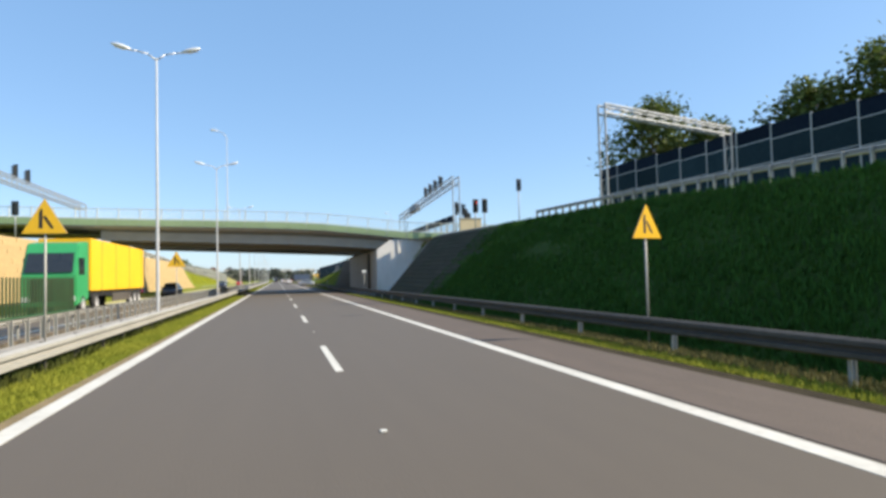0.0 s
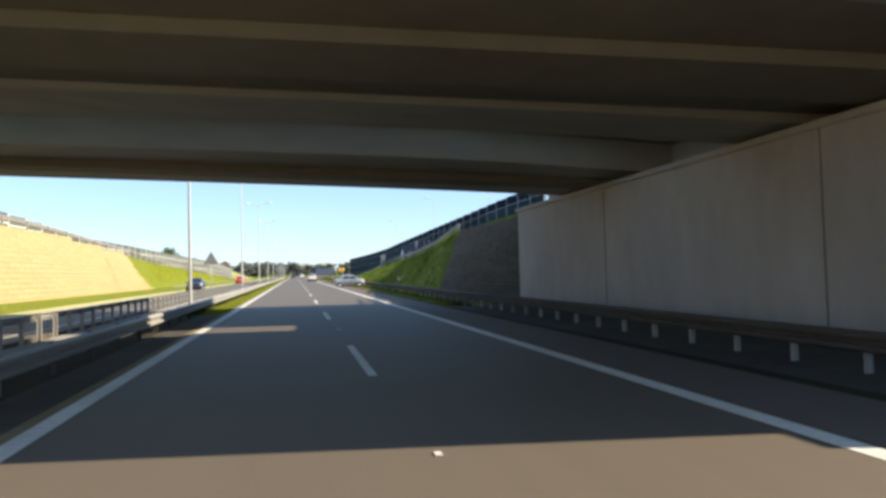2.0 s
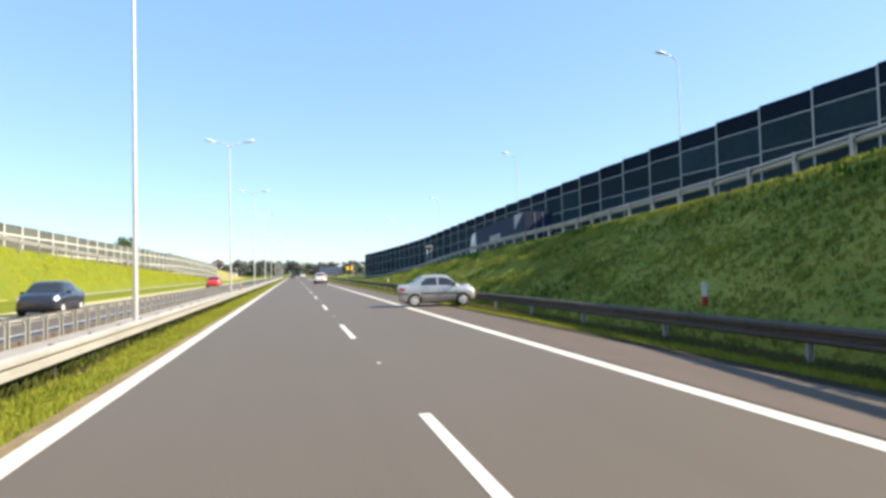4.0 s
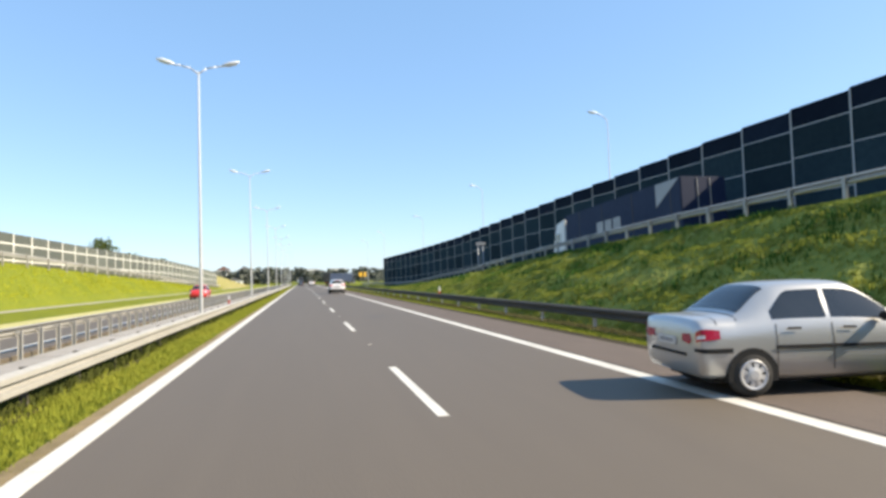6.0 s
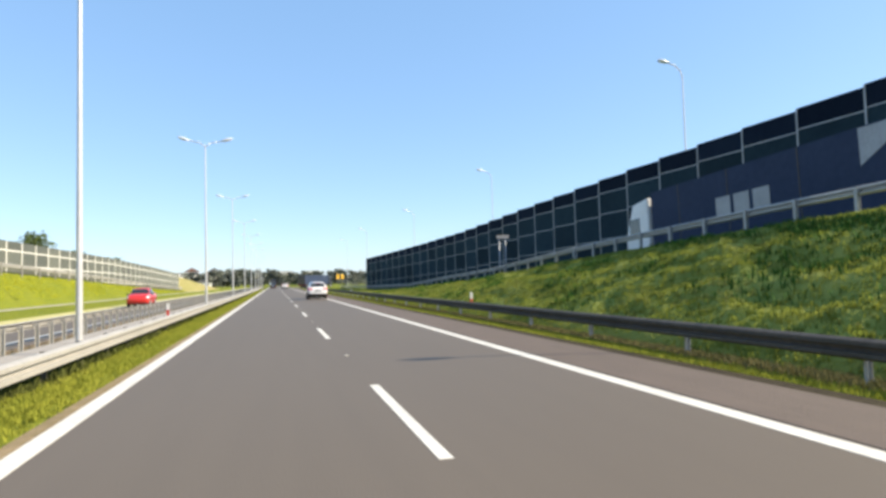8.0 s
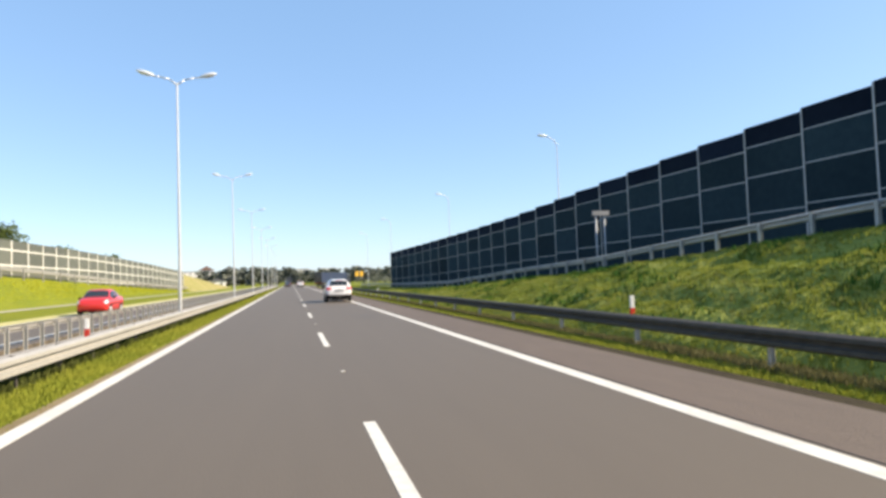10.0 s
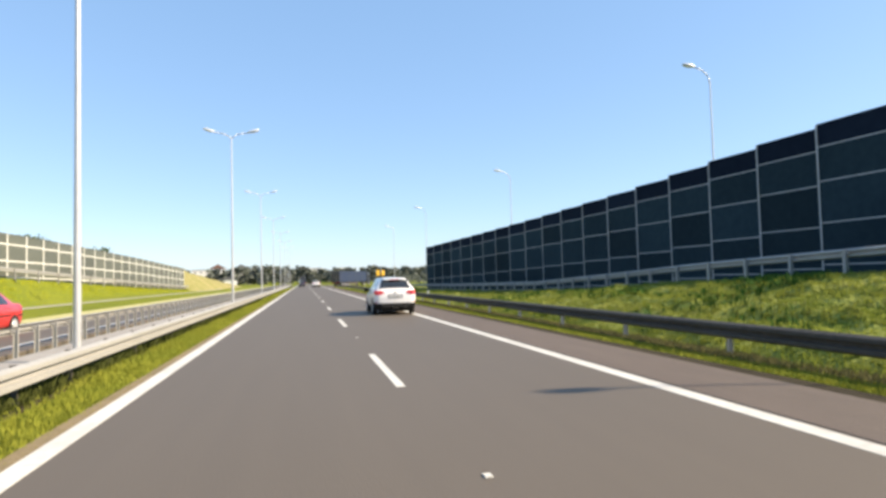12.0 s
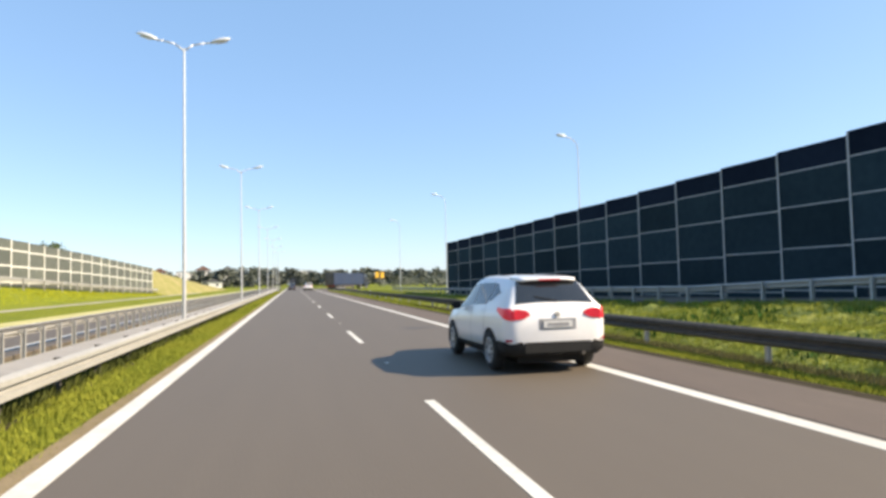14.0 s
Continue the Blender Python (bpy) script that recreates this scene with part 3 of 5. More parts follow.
barrier("dark panel noise barrier behind the slip road before the bridge", fixed(33.0), lambda y: crest_r(y) + 0.15, lambda y: min(12.3, 11.3 + 0.035 * (y - 37)), -20, 26, 3.45, 1.0, PANEL, PANEL_TOP, ALU, "noise barriers", row_h=1.7)


# ---------------------------------------------------------------- retaining walls of stacked blocks
def retaining_wall(label, y0, y1, foot_of, crest_of, top_of, material, length, course_h, side):
    """Courses of long blocks, each set back a little behind the one below."""
    t = thing("retaining_wall", label, "retaining wall", kind="structure")
    rng = random.Random(4)
    n = int(max(top_of(y0), top_of(y1)) / course_h) + 1
    block = Geo().box(-0.28, 0.28, 0.001, length - 0.001, 0.004, course_h - 0.012).mesh("block", material, bevel=0.010)
    for c in range(n):
        z = -0.3 + c * course_h
        start = y0 + (length * (0.5 if side < 0 else rng.uniform(0.2, 0.9)) if c % 2 or side > 0 else 0.0)
        cuts = [y0] + [start + length * i for i in range(int((y1 - start) / length) + 1) if start + length * i > y0 + 0.1]
        cuts = [v for v in cuts if v < y1 - 0.2] + [y1]
        for y, yn in zip(cuts, cuts[1:]):
            ym = (y + yn) / 2
            if z + course_h < top_of(ym) + 0.25:
                k = (z + 0.3) / (top_of(ym) + 0.3)
                x = foot_of(y) + (crest_of(y) - foot_of(y)) * k
                x2 = foot_of(yn) + (crest_of(yn) - foot_of(yn)) * k
                shift = rng.uniform(-0.014, 0.014) * (1 if side > 0 else 0.25)
                part("block", block, material, t, at=pose(x - side * 0.10 + shift, y, z, 0, 0, math.degrees(math.atan2(-(x2 - x), yn - y))) @ Matrix.Diagonal((1, (yn - y) / length, 1, 1)))
    return t


retaining_wall("wall of stacked blocks in long courses, with shade put into their grey-brown", 97.25, 109.5, lambda y: lerp_table(BANK_R, y, 1), lambda y: lerp_table(BANK_R, y, 2), crest_r, BLOCK_DARK, 1.25, 0.2, 1)
retaining_wall("sunlit wall of stacked ochre blocks in long courses", 102.5, 160, lambda y: lerp_table(BANK_L, y, 1), lambda y: lerp_table(BANK_L, y, 2), lambda y: crest_l(y) - max(0.0, (y - 146) * 0.30), BLOCK_OCHRE, 2.5, 0.34, -1)
retaining_wall("sunlit ochre block wall before the bridge", 30, 76, lambda y: lerp_table(BANK_L, y, 1), lambda y: lerp_table(BANK_L, y, 2), crest_l, BLOCK_OCHRE, 5.0, 0.34, -1)
slope_facing = thing("slope_facing", "stone facing in low rows on the steep bank, darkened for its shade", "slope facing", kind="structure")
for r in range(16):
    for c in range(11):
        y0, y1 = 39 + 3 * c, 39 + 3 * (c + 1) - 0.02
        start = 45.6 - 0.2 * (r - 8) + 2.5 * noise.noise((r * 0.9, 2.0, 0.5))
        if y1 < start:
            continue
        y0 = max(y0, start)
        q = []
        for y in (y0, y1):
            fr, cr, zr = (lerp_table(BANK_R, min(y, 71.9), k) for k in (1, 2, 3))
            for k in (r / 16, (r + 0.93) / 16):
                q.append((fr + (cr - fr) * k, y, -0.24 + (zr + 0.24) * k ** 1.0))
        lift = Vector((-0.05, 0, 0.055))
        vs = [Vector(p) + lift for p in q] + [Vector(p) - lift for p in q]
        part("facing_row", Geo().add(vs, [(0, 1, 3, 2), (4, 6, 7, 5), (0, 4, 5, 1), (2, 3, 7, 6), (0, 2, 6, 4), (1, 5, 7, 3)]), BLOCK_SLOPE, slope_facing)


# turf on the rest of the bank, its shade put into the dark colour
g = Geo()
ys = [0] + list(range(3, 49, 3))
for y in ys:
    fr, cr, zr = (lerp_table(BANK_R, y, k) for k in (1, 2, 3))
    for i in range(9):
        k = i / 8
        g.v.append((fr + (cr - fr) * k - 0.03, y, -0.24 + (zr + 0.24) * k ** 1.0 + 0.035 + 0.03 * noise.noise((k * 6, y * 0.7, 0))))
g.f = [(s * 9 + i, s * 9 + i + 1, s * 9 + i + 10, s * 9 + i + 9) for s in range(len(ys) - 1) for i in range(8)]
tagged(part("bank_turf", g, TURF), "turf on the steep bank, with its shade put into the dark green", "turf", kind="structure")


# ---------------------------------------------------------------- road bridge
SKEW, FALL = -0.16, -0.05


def deck_y(x, y):
    return y + SKEW * (x - 10)


def deck_z(x, z):
    return z + FALL * (x - 10)


def crown(x):
    """How far the crowned roadway stands above the straight fall of the girders."""
    return lerp_table([(-40, 0.1), (-18, 0.35), (-8, 0.52), (0, 0.62), (4, 0.55), (8, 0.3), (11.5, 0.0), (30, 0.0)], x, 1)


def along(profile, x0, x1, n=16, follow=0.0):
    """Sweeps a (y, z) profile along the skewed line of the bridge; follow: its share in the crown."""
    xs = [x0 + (x1 - x0) * i / n for i in range(n + 1)]
    st = [((x, deck_y(x, 0), deck_z(x, 0) + follow * crown(x)), (0, 1, 0), (0, 0, 1)) for x in xs]
    return Geo().sweep(profile, st)


def build_bridge():
    fascia = Geo().box(0.01, 1.99, -0.06, 0.0, -0.62, 0.0)
    fm = fascia.mesh("cornice_panel", GREEN_TRIM, bevel=0.012)
    bars = Geo()
    for i in range(13):
        bars.box(0.06 + i * 0.15, 0.08 + i * 0.15, -0.01, 0.01, 0.12, 1.02)
    bars_of = {}
    bottom = Geo().box(0.0, 1.98, -0.02, 0.02, 0.08, 0.12).mesh("bottom_rail", ALU_LIGHT)
    handrail = Geo().box(0.0, 1.98, -0.03, 0.03, 1.02, 1.08).mesh("handrail", ALU_LIGHT, bevel=0.012)
    rp = Geo().box(-0.04, 0.04, -0.04, 0.04, -0.1, 1.12).mesh("railing_post", ALU_LIGHT, bevel=0.008)
    # the far deck rises a little towards its outer edge
    for tag, ya, yb, lift in (("near", 72.4, 84.0, 0.0), ("far", 86.1, 97.5, 0.34)):
        t = thing("road_bridge", "grey concrete girder bridge deck with green cornice and pale railing" if tag == "near" else "second concrete girder bridge deck behind a narrow gap", "bridge", "bridge decks")
        part("deck_slab", along([(ya, 5.42), (ya, 5.98), (yb, 5.98 + lift), (yb, 5.42 + lift), (yb - 1.3, 5.22 + lift * 0.8), (ya + 1.3, 5.22)], -40, 24, 32, 1.0), CONCRETE, t)
        part("girder", along([(ya + 1.25, 4.32), (ya + 1.2, 5.21), (ya + 3.3, 5.21), (ya + 3.3, 4.32)], -17.9, 10.9, 16, 0.45), GIRDER, t)
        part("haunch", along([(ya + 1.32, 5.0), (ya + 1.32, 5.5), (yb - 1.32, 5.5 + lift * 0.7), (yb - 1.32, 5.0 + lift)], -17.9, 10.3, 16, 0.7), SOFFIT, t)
        gy = yb - 1.25 if tag == "near" else yb - 4.7
        part("girder", along([(gy - 2.05, 4.28), (gy - 2.05, 5.21), (gy + 0.05, 5.21), (gy, 4.28)], -17.9, 10.3, 16, 0.15), GIRDER, t)
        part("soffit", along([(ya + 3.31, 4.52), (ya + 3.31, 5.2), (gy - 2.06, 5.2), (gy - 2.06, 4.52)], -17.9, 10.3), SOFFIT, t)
        part("roadway", along([(ya + 0.9, 5.985), (ya + 0.9, 6.04), (yb - 0.9, 6.04 + lift), (yb - 0.9, 5.985 + lift)], -40, 24, 32, 1.0), ASPHALT, t, "grey asphalt roadway")
        mid = (ya + 1.25 + gy) / 2
        half = min(0.9, (gy - ya - 5.4) * 0.4)
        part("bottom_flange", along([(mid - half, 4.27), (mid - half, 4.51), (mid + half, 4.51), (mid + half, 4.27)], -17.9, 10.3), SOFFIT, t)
        for side, y in ((1, ya), (-1, yb)):
            for k in range(31):
                x = -40 + 2 * k
                m = Matrix.Translation((x, deck_y(x, y), deck_z(x, 6.12) + crown(x) + (lift if side < 0 else 0.0))) @ Euler((0, -math.atan(FALL + (crown(x + 2) - crown(x)) / 2), math.atan(SKEW))).to_matrix().to_4x4()
                if side < 0:
                    m = Matrix.Translation((0, 0.07, 0)) @ m
                part("cornice_panel", fm, GREEN_TRIM, t, at=m)
                r = Matrix.Translation((0, side * 0.12, 0)) @ m
                part("bottom_rail", bottom, ALU_LIGHT, t, at=r)
                part("handrail", handrail, ALU_LIGHT, t, at=r)
                bars_of.setdefault((tag, side), Geo()).add([r @ Vector(p) for p in bars.v], bars.f)
                part("railing_post", rp, ALU_LIGHT, t, at=r)
        for side in (1, -1):
            tagged(part("railing_infill", bars_of[(tag, side)], ALU_LIGHT, t), "thin pale railing bars", kind="stuff")
    # added slab, blocks the sun through the right end of the gap
    j = thing("joint_slab", "added grey concrete slab keeping the sun out of the gap between the decks over the abutment", "slab", kind="structure")
    part("slab", along([(84.1, 5.5), (84.1, 5.96), (86.0, 5.96), (86.0, 5.5)], 7.6, 24, 8, 1.0), CONCRETE, j)
    # abutments
    a = thing("bridge_abutment", "grey concrete bridge abutment beside the hard shoulder, with drain pipes", "abutment", "abutments")
    part("wall", Geo().box(8.9, 10.2, 72.9, 97.22, -0.4, 4.22), CONCRETE, a, bevel=0.04)
    part("back_wall", Geo().box(10.35, 11.0, 73.0, 97.0, 3.8, 5.2), CONCRETE, a)
    part("bearing_shelf", Geo().box(8.82, 10.3, 72.8, 97.32, 4.1, 4.26), CONCRETE, a, bevel=0.02)
    for y in (77.4, 78.5):
        part("drain_pipe", Geo().tube((8.82, y, -0.2), (8.82, y, 4.2), 0.07, n=10), GALV_DARK, a, "grey drain pipe", smooth=True)
    for y in (80.2, 89.0):
        part("joint_strip", Geo().box(8.885, 8.91, y - 0.012, y + 0.012, -0.3, 4.1), SOFFIT, a)
    w = Geo()
    prof = [(8.9, -0.4), (8.9, 4.3), (10.2, 5.25), (15.4, 5.6), (15.4, 5.2), (11.0, -0.4)]
    w.add([(x, y, z) for y in (72.35, 72.88) for x, z in prof], [tuple(range(6)), tuple(range(11, 5, -1))] + [(i, i + 6, (i + 1) % 6 + 6, (i + 1) % 6) for i in range(6)])
    part("wing_wall", w, CONCRETE_PALE, a)
    for i in range(5):
        x = 11.0 + 0.75 * i
        part("pilaster", Geo().box(x, x + 0.22, 72.24, 72.36, 2.4 + 0.62 * i, 5.3), CONCRETE_PALE, a, bevel=0.02)
    b = thing("bridge_abutment", "concrete bridge abutment on the far side of the opposite carriageway", "abutment", "abutments")
    part("wall", Geo().box(-19.6, -18.45, 77.2, 102.4, -0.4, 5.0), CONCRETE, b, bevel=0.04)
    part("bearing_shelf", Geo().box(-19.7, -18.38, 77.1, 102.5, 4.92, 5.1), CONCRETE, b, bevel=0.02)
    part("back_wall", Geo().box(-20.4, -19.75, 77.2, 102.4, 4.2, 6.0), CONCRETE, b)
    w2 = Geo().add([(x, y, z) for y in (76.6, 77.15) for x, z in [(-18.45, -0.4), (-18.45, 5.0), (-19.6, 5.9), (-22.5, 5.9), (-22.5, 4.6), (-18.8, -0.4)]], [tuple(range(6)), tuple(range(11, 5, -1))] + [(i, i + 6, (i + 1) % 6 + 6, (i + 1) % 6) for i in range(6)])
    part("wing_wall", w2, CONCRETE, b)
    # sloping concrete gutter beside the wing wall
    s = thing("slope_gutter", "pale concrete gutter running down the bank beside the bridge", "gutter")
    for k in range(9):
        a0, a1 = k / 9, (k + 1) / 9 - 0.01
        xa, xb = 10.15 + 4.4 * a0, 10.15 + 4.4 * a1
        za, zb = -0.05 + 5.35 * a0, -0.05 + 5.35 * a1
        g = Geo().add([(xa, 71.2, za), (xa, 72.34, za), (xb, 71.2, zb), (xb, 72.34, zb), (xa, 71.2, za + 0.22), (xa, 72.34, za + 0.22), (xb, 71.2, zb + 0.22), (xb, 72.34, zb + 0.22)],
                      [(0, 1, 3, 2), (4, 6, 7, 5), (0, 4, 5, 1), (2, 3, 7, 6), (0, 2, 6, 4), (1, 5, 7, 3)])
        part("gutter_stone", g, CONCRETE, s)


build_bridge()


# ---------------------------------------------------------------- street lamps
def lamp_head(parent, at, name="lamp_head"):
    """A flat oval housing with a glass underneath; it points along +x."""
    g = Geo()
    prof = [(0.0, 0.05, 0.05), (0.12, 0.11, 0.09), (0.35, 0.17, 0.12), (0.6, 0.16, 0.11), (0.78, 0.09, 0.07), (0.84, 0.03, 0.03)]
    vs, fs = [], []
    n = 10
    for x, w, h in prof:
        for i in range(n):
            a = 2 * math.pi * i / n
            z = math.sin(a) * h
            vs.append((x, math.cos(a) * w, z if z > 0 else z * 0.45))
    for s in range(len(prof) - 1):
        for i in range(n):
            fs.append((s * n + i, s * n + (i + 1) % n, (s + 1) * n + (i + 1) % n, (s + 1) * n + i))
    fs += [tuple(range(n)), tuple(range((len(prof) - 1) * n, len(prof) * n))]
    g.add(vs, fs)
    h = part(name, g, LAMPHEAD, parent, "grey lamp housing", smooth=True, at=at)
    part("lens", Geo().box(0.25, 0.68, -0.11, 0.11, -0.075, -0.045), LAMPGLASS, h, "clear lamp glass", bevel=0.01)


def double_lamp():
    t = thing("street_lamp", "tall pale steel street lamp with two arms on the median", "street lamp", "median street lamps")
    part("pole", Geo().tube((0, 0, -0.15), (0, 0, 11.55), 0.085, 0.04, 12, caps=False), POLE, t, smooth=True)
    part("base_plate", Geo().tube((0, 0, -0.16), (0, 0, 0.02), 0.24, n=8), CONCRETE, t)
    for s in (-1, 1):
        a = Geo()
        pts = [(0, 11.45), (0.35 * s, 11.72), (0.8 * s, 11.83), (1.1 * s, 11.86)]
        for p, q in zip(pts, pts[1:]):
            a.tube((p[0], 0, p[1]), (q[0], 0, q[1]), 0.035, n=8)
        part("arm", a, POLE, t, smooth=True)
        lamp_head(t, pose(1.05 * s, 0, 11.86, 0, -16, 0 if s > 0 else 180))
    return t


first = double_lamp()
first.matrix_basis = pose(-6.03, 163.46, -0.05)
for y in [10.0, 38.9, 67.5, 102.5] + [163.46 + 29.86 * j for j in (-1, 1, 2, 3, 4, 5, 6, 7, 8)]:
    copy_thing(first, pose(-6.03, y, -0.05))


def single_lamp(foot, label, group):
    t = thing("street_lamp", label, "street lamp", group)
    part("pole", Geo().tube((0, 0, foot), (0, 0, 10.6), 0.07, 0.035, 12, caps=False), POLE, t, smooth=True)
    a = Geo()
    pts = [(0, 10.5), (-0.12, 10.9), (-0.45, 11.2), (-0.95, 11.35)]
    for p, q in zip(pts, pts[1:]):
        a.tube((p[0], 0, p[1]), (q[0], 0, q[1]), 0.035, n=8)
    part("arm", a, POLE, t, smooth=True)
    lamp_head(t, pose(-0.9, 0, 11.36, 0, -8, 180))
    return t


first = single_lamp(-2.6, "tall grey street lamp with one curved arm behind the noise barrier", "ramp street lamps")
first.matrix_basis = pose(wall_x(179.4) + 0.6, 179.4, 3.19)
for y, z in ((150.4, 4.6), (209.5, 1.69), (238.0, 0.64), (268.0, 0.4), (298, 0.3)):
    copy_thing(first, pose(wall_x(y) + 0.6, y, z))
# lamps on the bridge road
single_lamp(-0.25, "grey street lamp with one curved arm on the bridge", "").matrix_basis = pose(-6.0, 79.5, 6.2)


# ---------------------------------------------------------------- signs
def triangle(r, inset=0.0):
    return [((r - inset) * math.sin(a), (r - inset) * math.cos(a)) for a in (0, 2 * math.pi / 3, 4 * math.pi / 3)]


def prism(pts, y0, y1):
    n = len(pts)
    return Geo().add([(x, y, z) for y in (y0, y1) for x, z in pts], [tuple(range(n)), tuple(range(2 * n - 1, n - 1, -1))] + [(i, i + n, (i + 1) % n + n, (i + 1) % n) for i in range(n)])


def warning_sign(at, height, label, turned=False, size=0.58, group="warning signs"):
    t = thing("warning_sign", label, "road sign", group, at=at)
    part("post", Geo().tube((0, 0.05, -0.2), (0, 0.05, height + size * 0.6), 0.027, n=10), GALV, t, smooth=True)
    thing_plate = part("plate", prism(triangle(size), -0.004, 0.012), SIGN_BACK, t, bevel=0.003, at=pose(0, 0, height, 0, 0, 180 if turned else 0))
    part("yellow_face", prism(triangle(size, 0.012), -0.012, -0.0045), YELLOW, thing_plate)
    k = size / 0.58
    part("arrow_symbol", prism([(-0.12 * k, -0.16 * k), (-0.04 * k, -0.16 * k), (-0.04 * k, 0.30 * k), (-0.08 * k, 0.32 * k), (-0.12 * k, 0.2 * k)], -0.016, -0.0125), SIGN_BLACK, thing_plate)
    part("arrow_symbol", prism([(0.14 * k, -0.16 * k), (0.21 * k, -0.16 * k), (0.02 * k, 0.16 * k), (-0.03 * k, 0.12 * k)], -0.016, -0.0125), SIGN_BLACK, thing_plate)
    return t


warning_sign(pose(7.2, 21.65, -0.2, 0, 0, 14), 2.7, "yellow triangular warning sign on a steel post behind the rail", size=0.53)
warning_sign(pose(-6.4, 26.2, -0.1), 3.15, "yellow triangular warning sign on a post in the median")
warning_sign(pose(-6.4, 46.8, -0.1), 2.75, "yellow triangular warning sign on a post near the bridge")
warning_sign(pose(-6.45, 113.8, -0.1), 2.72, "grey back of a triangular sign on a median post", turned=True)

t = thing("marker_sign", "small white plate on a thin post by the abutment", "road sign")
part("post", Geo().tube((7.3, 70.6, -0.3), (7.3, 70.6, 2.1), 0.025, n=8), GALV, t, smooth=True)
part("plate", Geo().box(7.08, 7.52, 70.56, 70.575, 1.98, 2.22), SIGN_WHITE, t, bevel=0.004)


t = thing("sign_frame", "grey two-post sign frame with narrow top plate by slip road", "road sign")
z0 = crest_r(191.8) - sink(191.8) - 0.2
for x in (15.45, 15.95):
    part("post", Geo().tube((x, 191.8, z0), (x, 191.8, 4.75), 0.055, n=10), GANTRY, t, smooth=True)
part("plate", Geo().box(15.2, 16.2, 191.66, 191.74, 4.55, 4.82), SIGN_BACK, t, "grey plate", bevel=0.01)


def direction_board(at, label):
    """A yellow board on two posts, with plain dark bars for its far-off writing."""
    t = thing("direction_board", label, "road sign", "direction boards", at=at)
    for x in (-0.55, 0.55):
        part("post", Geo().tube((x, 0.06, -2.4), (x, 0.06, 5.4), 0.05, n=8), GALV, t, smooth=True)
    b = part("board", Geo().box(-0.85, 0.85, -0.03, 0.0, 3.0, 5.5), YELLOW, t, bevel=0.015)
    part("border", Geo().box(-0.8, 0.8, -0.036, -0.0305, 5.38, 5.43).box(-0.8, 0.8, -0.036, -0.0305, 3.07, 3.12).box(-0.8, -0.75, -0.036, -0.0305, 3.125, 5.375).box(0.75, 0.8, -0.036, -0.0305, 3.125, 5.375), SIGN_BLACK, b)
    for z, w in ((4.85, 0.5), (4.35, 0.6), (3.6, 0.35)):
        part("text_bar", Geo().box(-w, w, -0.036, -0.0305, z - 0.09, z + 0.09), SIGN_BLACK, b)
    return t


direction_board(pose(17.9, 345, 0.9, 0, 0, 25) @ Matrix.Scale(0.56, 4), "tall yellow direction board on two posts far ahead")
direction_board(pose(19.6, 348, 0.9, 0, 0, 25) @ Matrix.Scale(0.56, 4), "tall yellow direction board on two posts far ahead")


def marker_post(at):
    t = thing("marker_post", "short white roadside marker post with a red foot", "marker post", "marker posts", at=at)
    part("body", Geo().box(-0.06, 0.06, -0.03, 0.03, -0.15, 0.72), SIGN_WHITE, t, bevel=0.012)
    part("band", Geo().box(-0.062, 0.062, -0.032, 0.032, 0.0, 0.40), SIGN_RED, t, "red lower band")
    return t


first = marker_post(pose(7.3, 75.5, -0.22))
for y in (125.5, 175.5, 225.5, 275.5):
    copy_thing(first, pose(7.9, y, -0.24 + (crest_r(y) + 0.24) * 0.15))

copy_thing(first, pose(-6.75, 181.5, -0.09))

# green anti-glare screen on the far median rail
t = thing("glare_screen", "dark green slatted screen standing on the median rail", "screen")
slat = Geo().box(-0.012, 0.012, -0.11, 0.11, 0.62, 1.75).mesh("slat", GLARE, bevel=0.006)
for k in range(90):
    part("slat", slat, GLARE, t, at=pose(-8.05, 12.0 + 0.25 * k, 0, 0, 0, 28))
part("bottom_rail", Geo().box(-8.09, -8.01, 11.8, 34.4, 0.56, 0.64), GLARE, t)
for k in range(10):
    part("support", Geo().box(-8.08, -8.02, 11.9 + 2.48 * k, 11.96 + 2.48 * k, -0.15, 0.6), GALV, t)


# ---------------------------------------------------------------- gantries and traffic signals
def gantry(p0, p1, z_foot, label, depth=0.7):
    """A lattice beam on two lattice legs."""
    t = thing("signal_gantry", label, "gantry", "gantries")
    p0, p1 = Vector(p0), Vector(p1)
    d = (p1 - p0).normalized()
    side = Vector((-d.y, d.x, 0)) * depth / 2
    up = Vector((0, 0, depth))
    g = Geo()
    for o in (side, -side, side + up, -side + up):
        g.tube(p0 + o, p1 + o, 0.06, n=6)
    n = max(4, int((p1 - p0).length / 1.1))
    for i in range(n):
        a, b = p0 + (p1 - p0) * (i / n), p0 + (p1 - p0) * ((i + 1) / n)
        for s in (side, -side):
            g.tube(a + s, b + s + up, 0.022, n=5, caps=False)
            g.tube(b + s, b + s + up, 0.022, n=5, caps=False)
        g.tube(a + side + up, b - side + up, 0.02, n=5, caps=False)
        g.tube(a + side, b - side, 0.02, n=5, caps=False)
    part("lattice_beam", g, GANTRY, t)
    for p in (p0, p1):
        leg = Geo()
        for s in (side, -side):
            leg.tube((p.x + s.x, p.y + s.y, z_foot - 0.3), p + s + up, 0.06, n=8)
        m = int((p.z - z_foot) / 1.2)
        for i in range(m):
            za, zb = z_foot + (p.z - z_foot) * i / m, z_foot + (p.z - z_foot) * (i + 1) / m
            leg.tube((p.x + side.x, p.y + side.y, za), (p.x - side.x, p.y - side.y, zb), 0.02, n=5, caps=False)
        part("leg", leg, GANTRY, t)
    return t


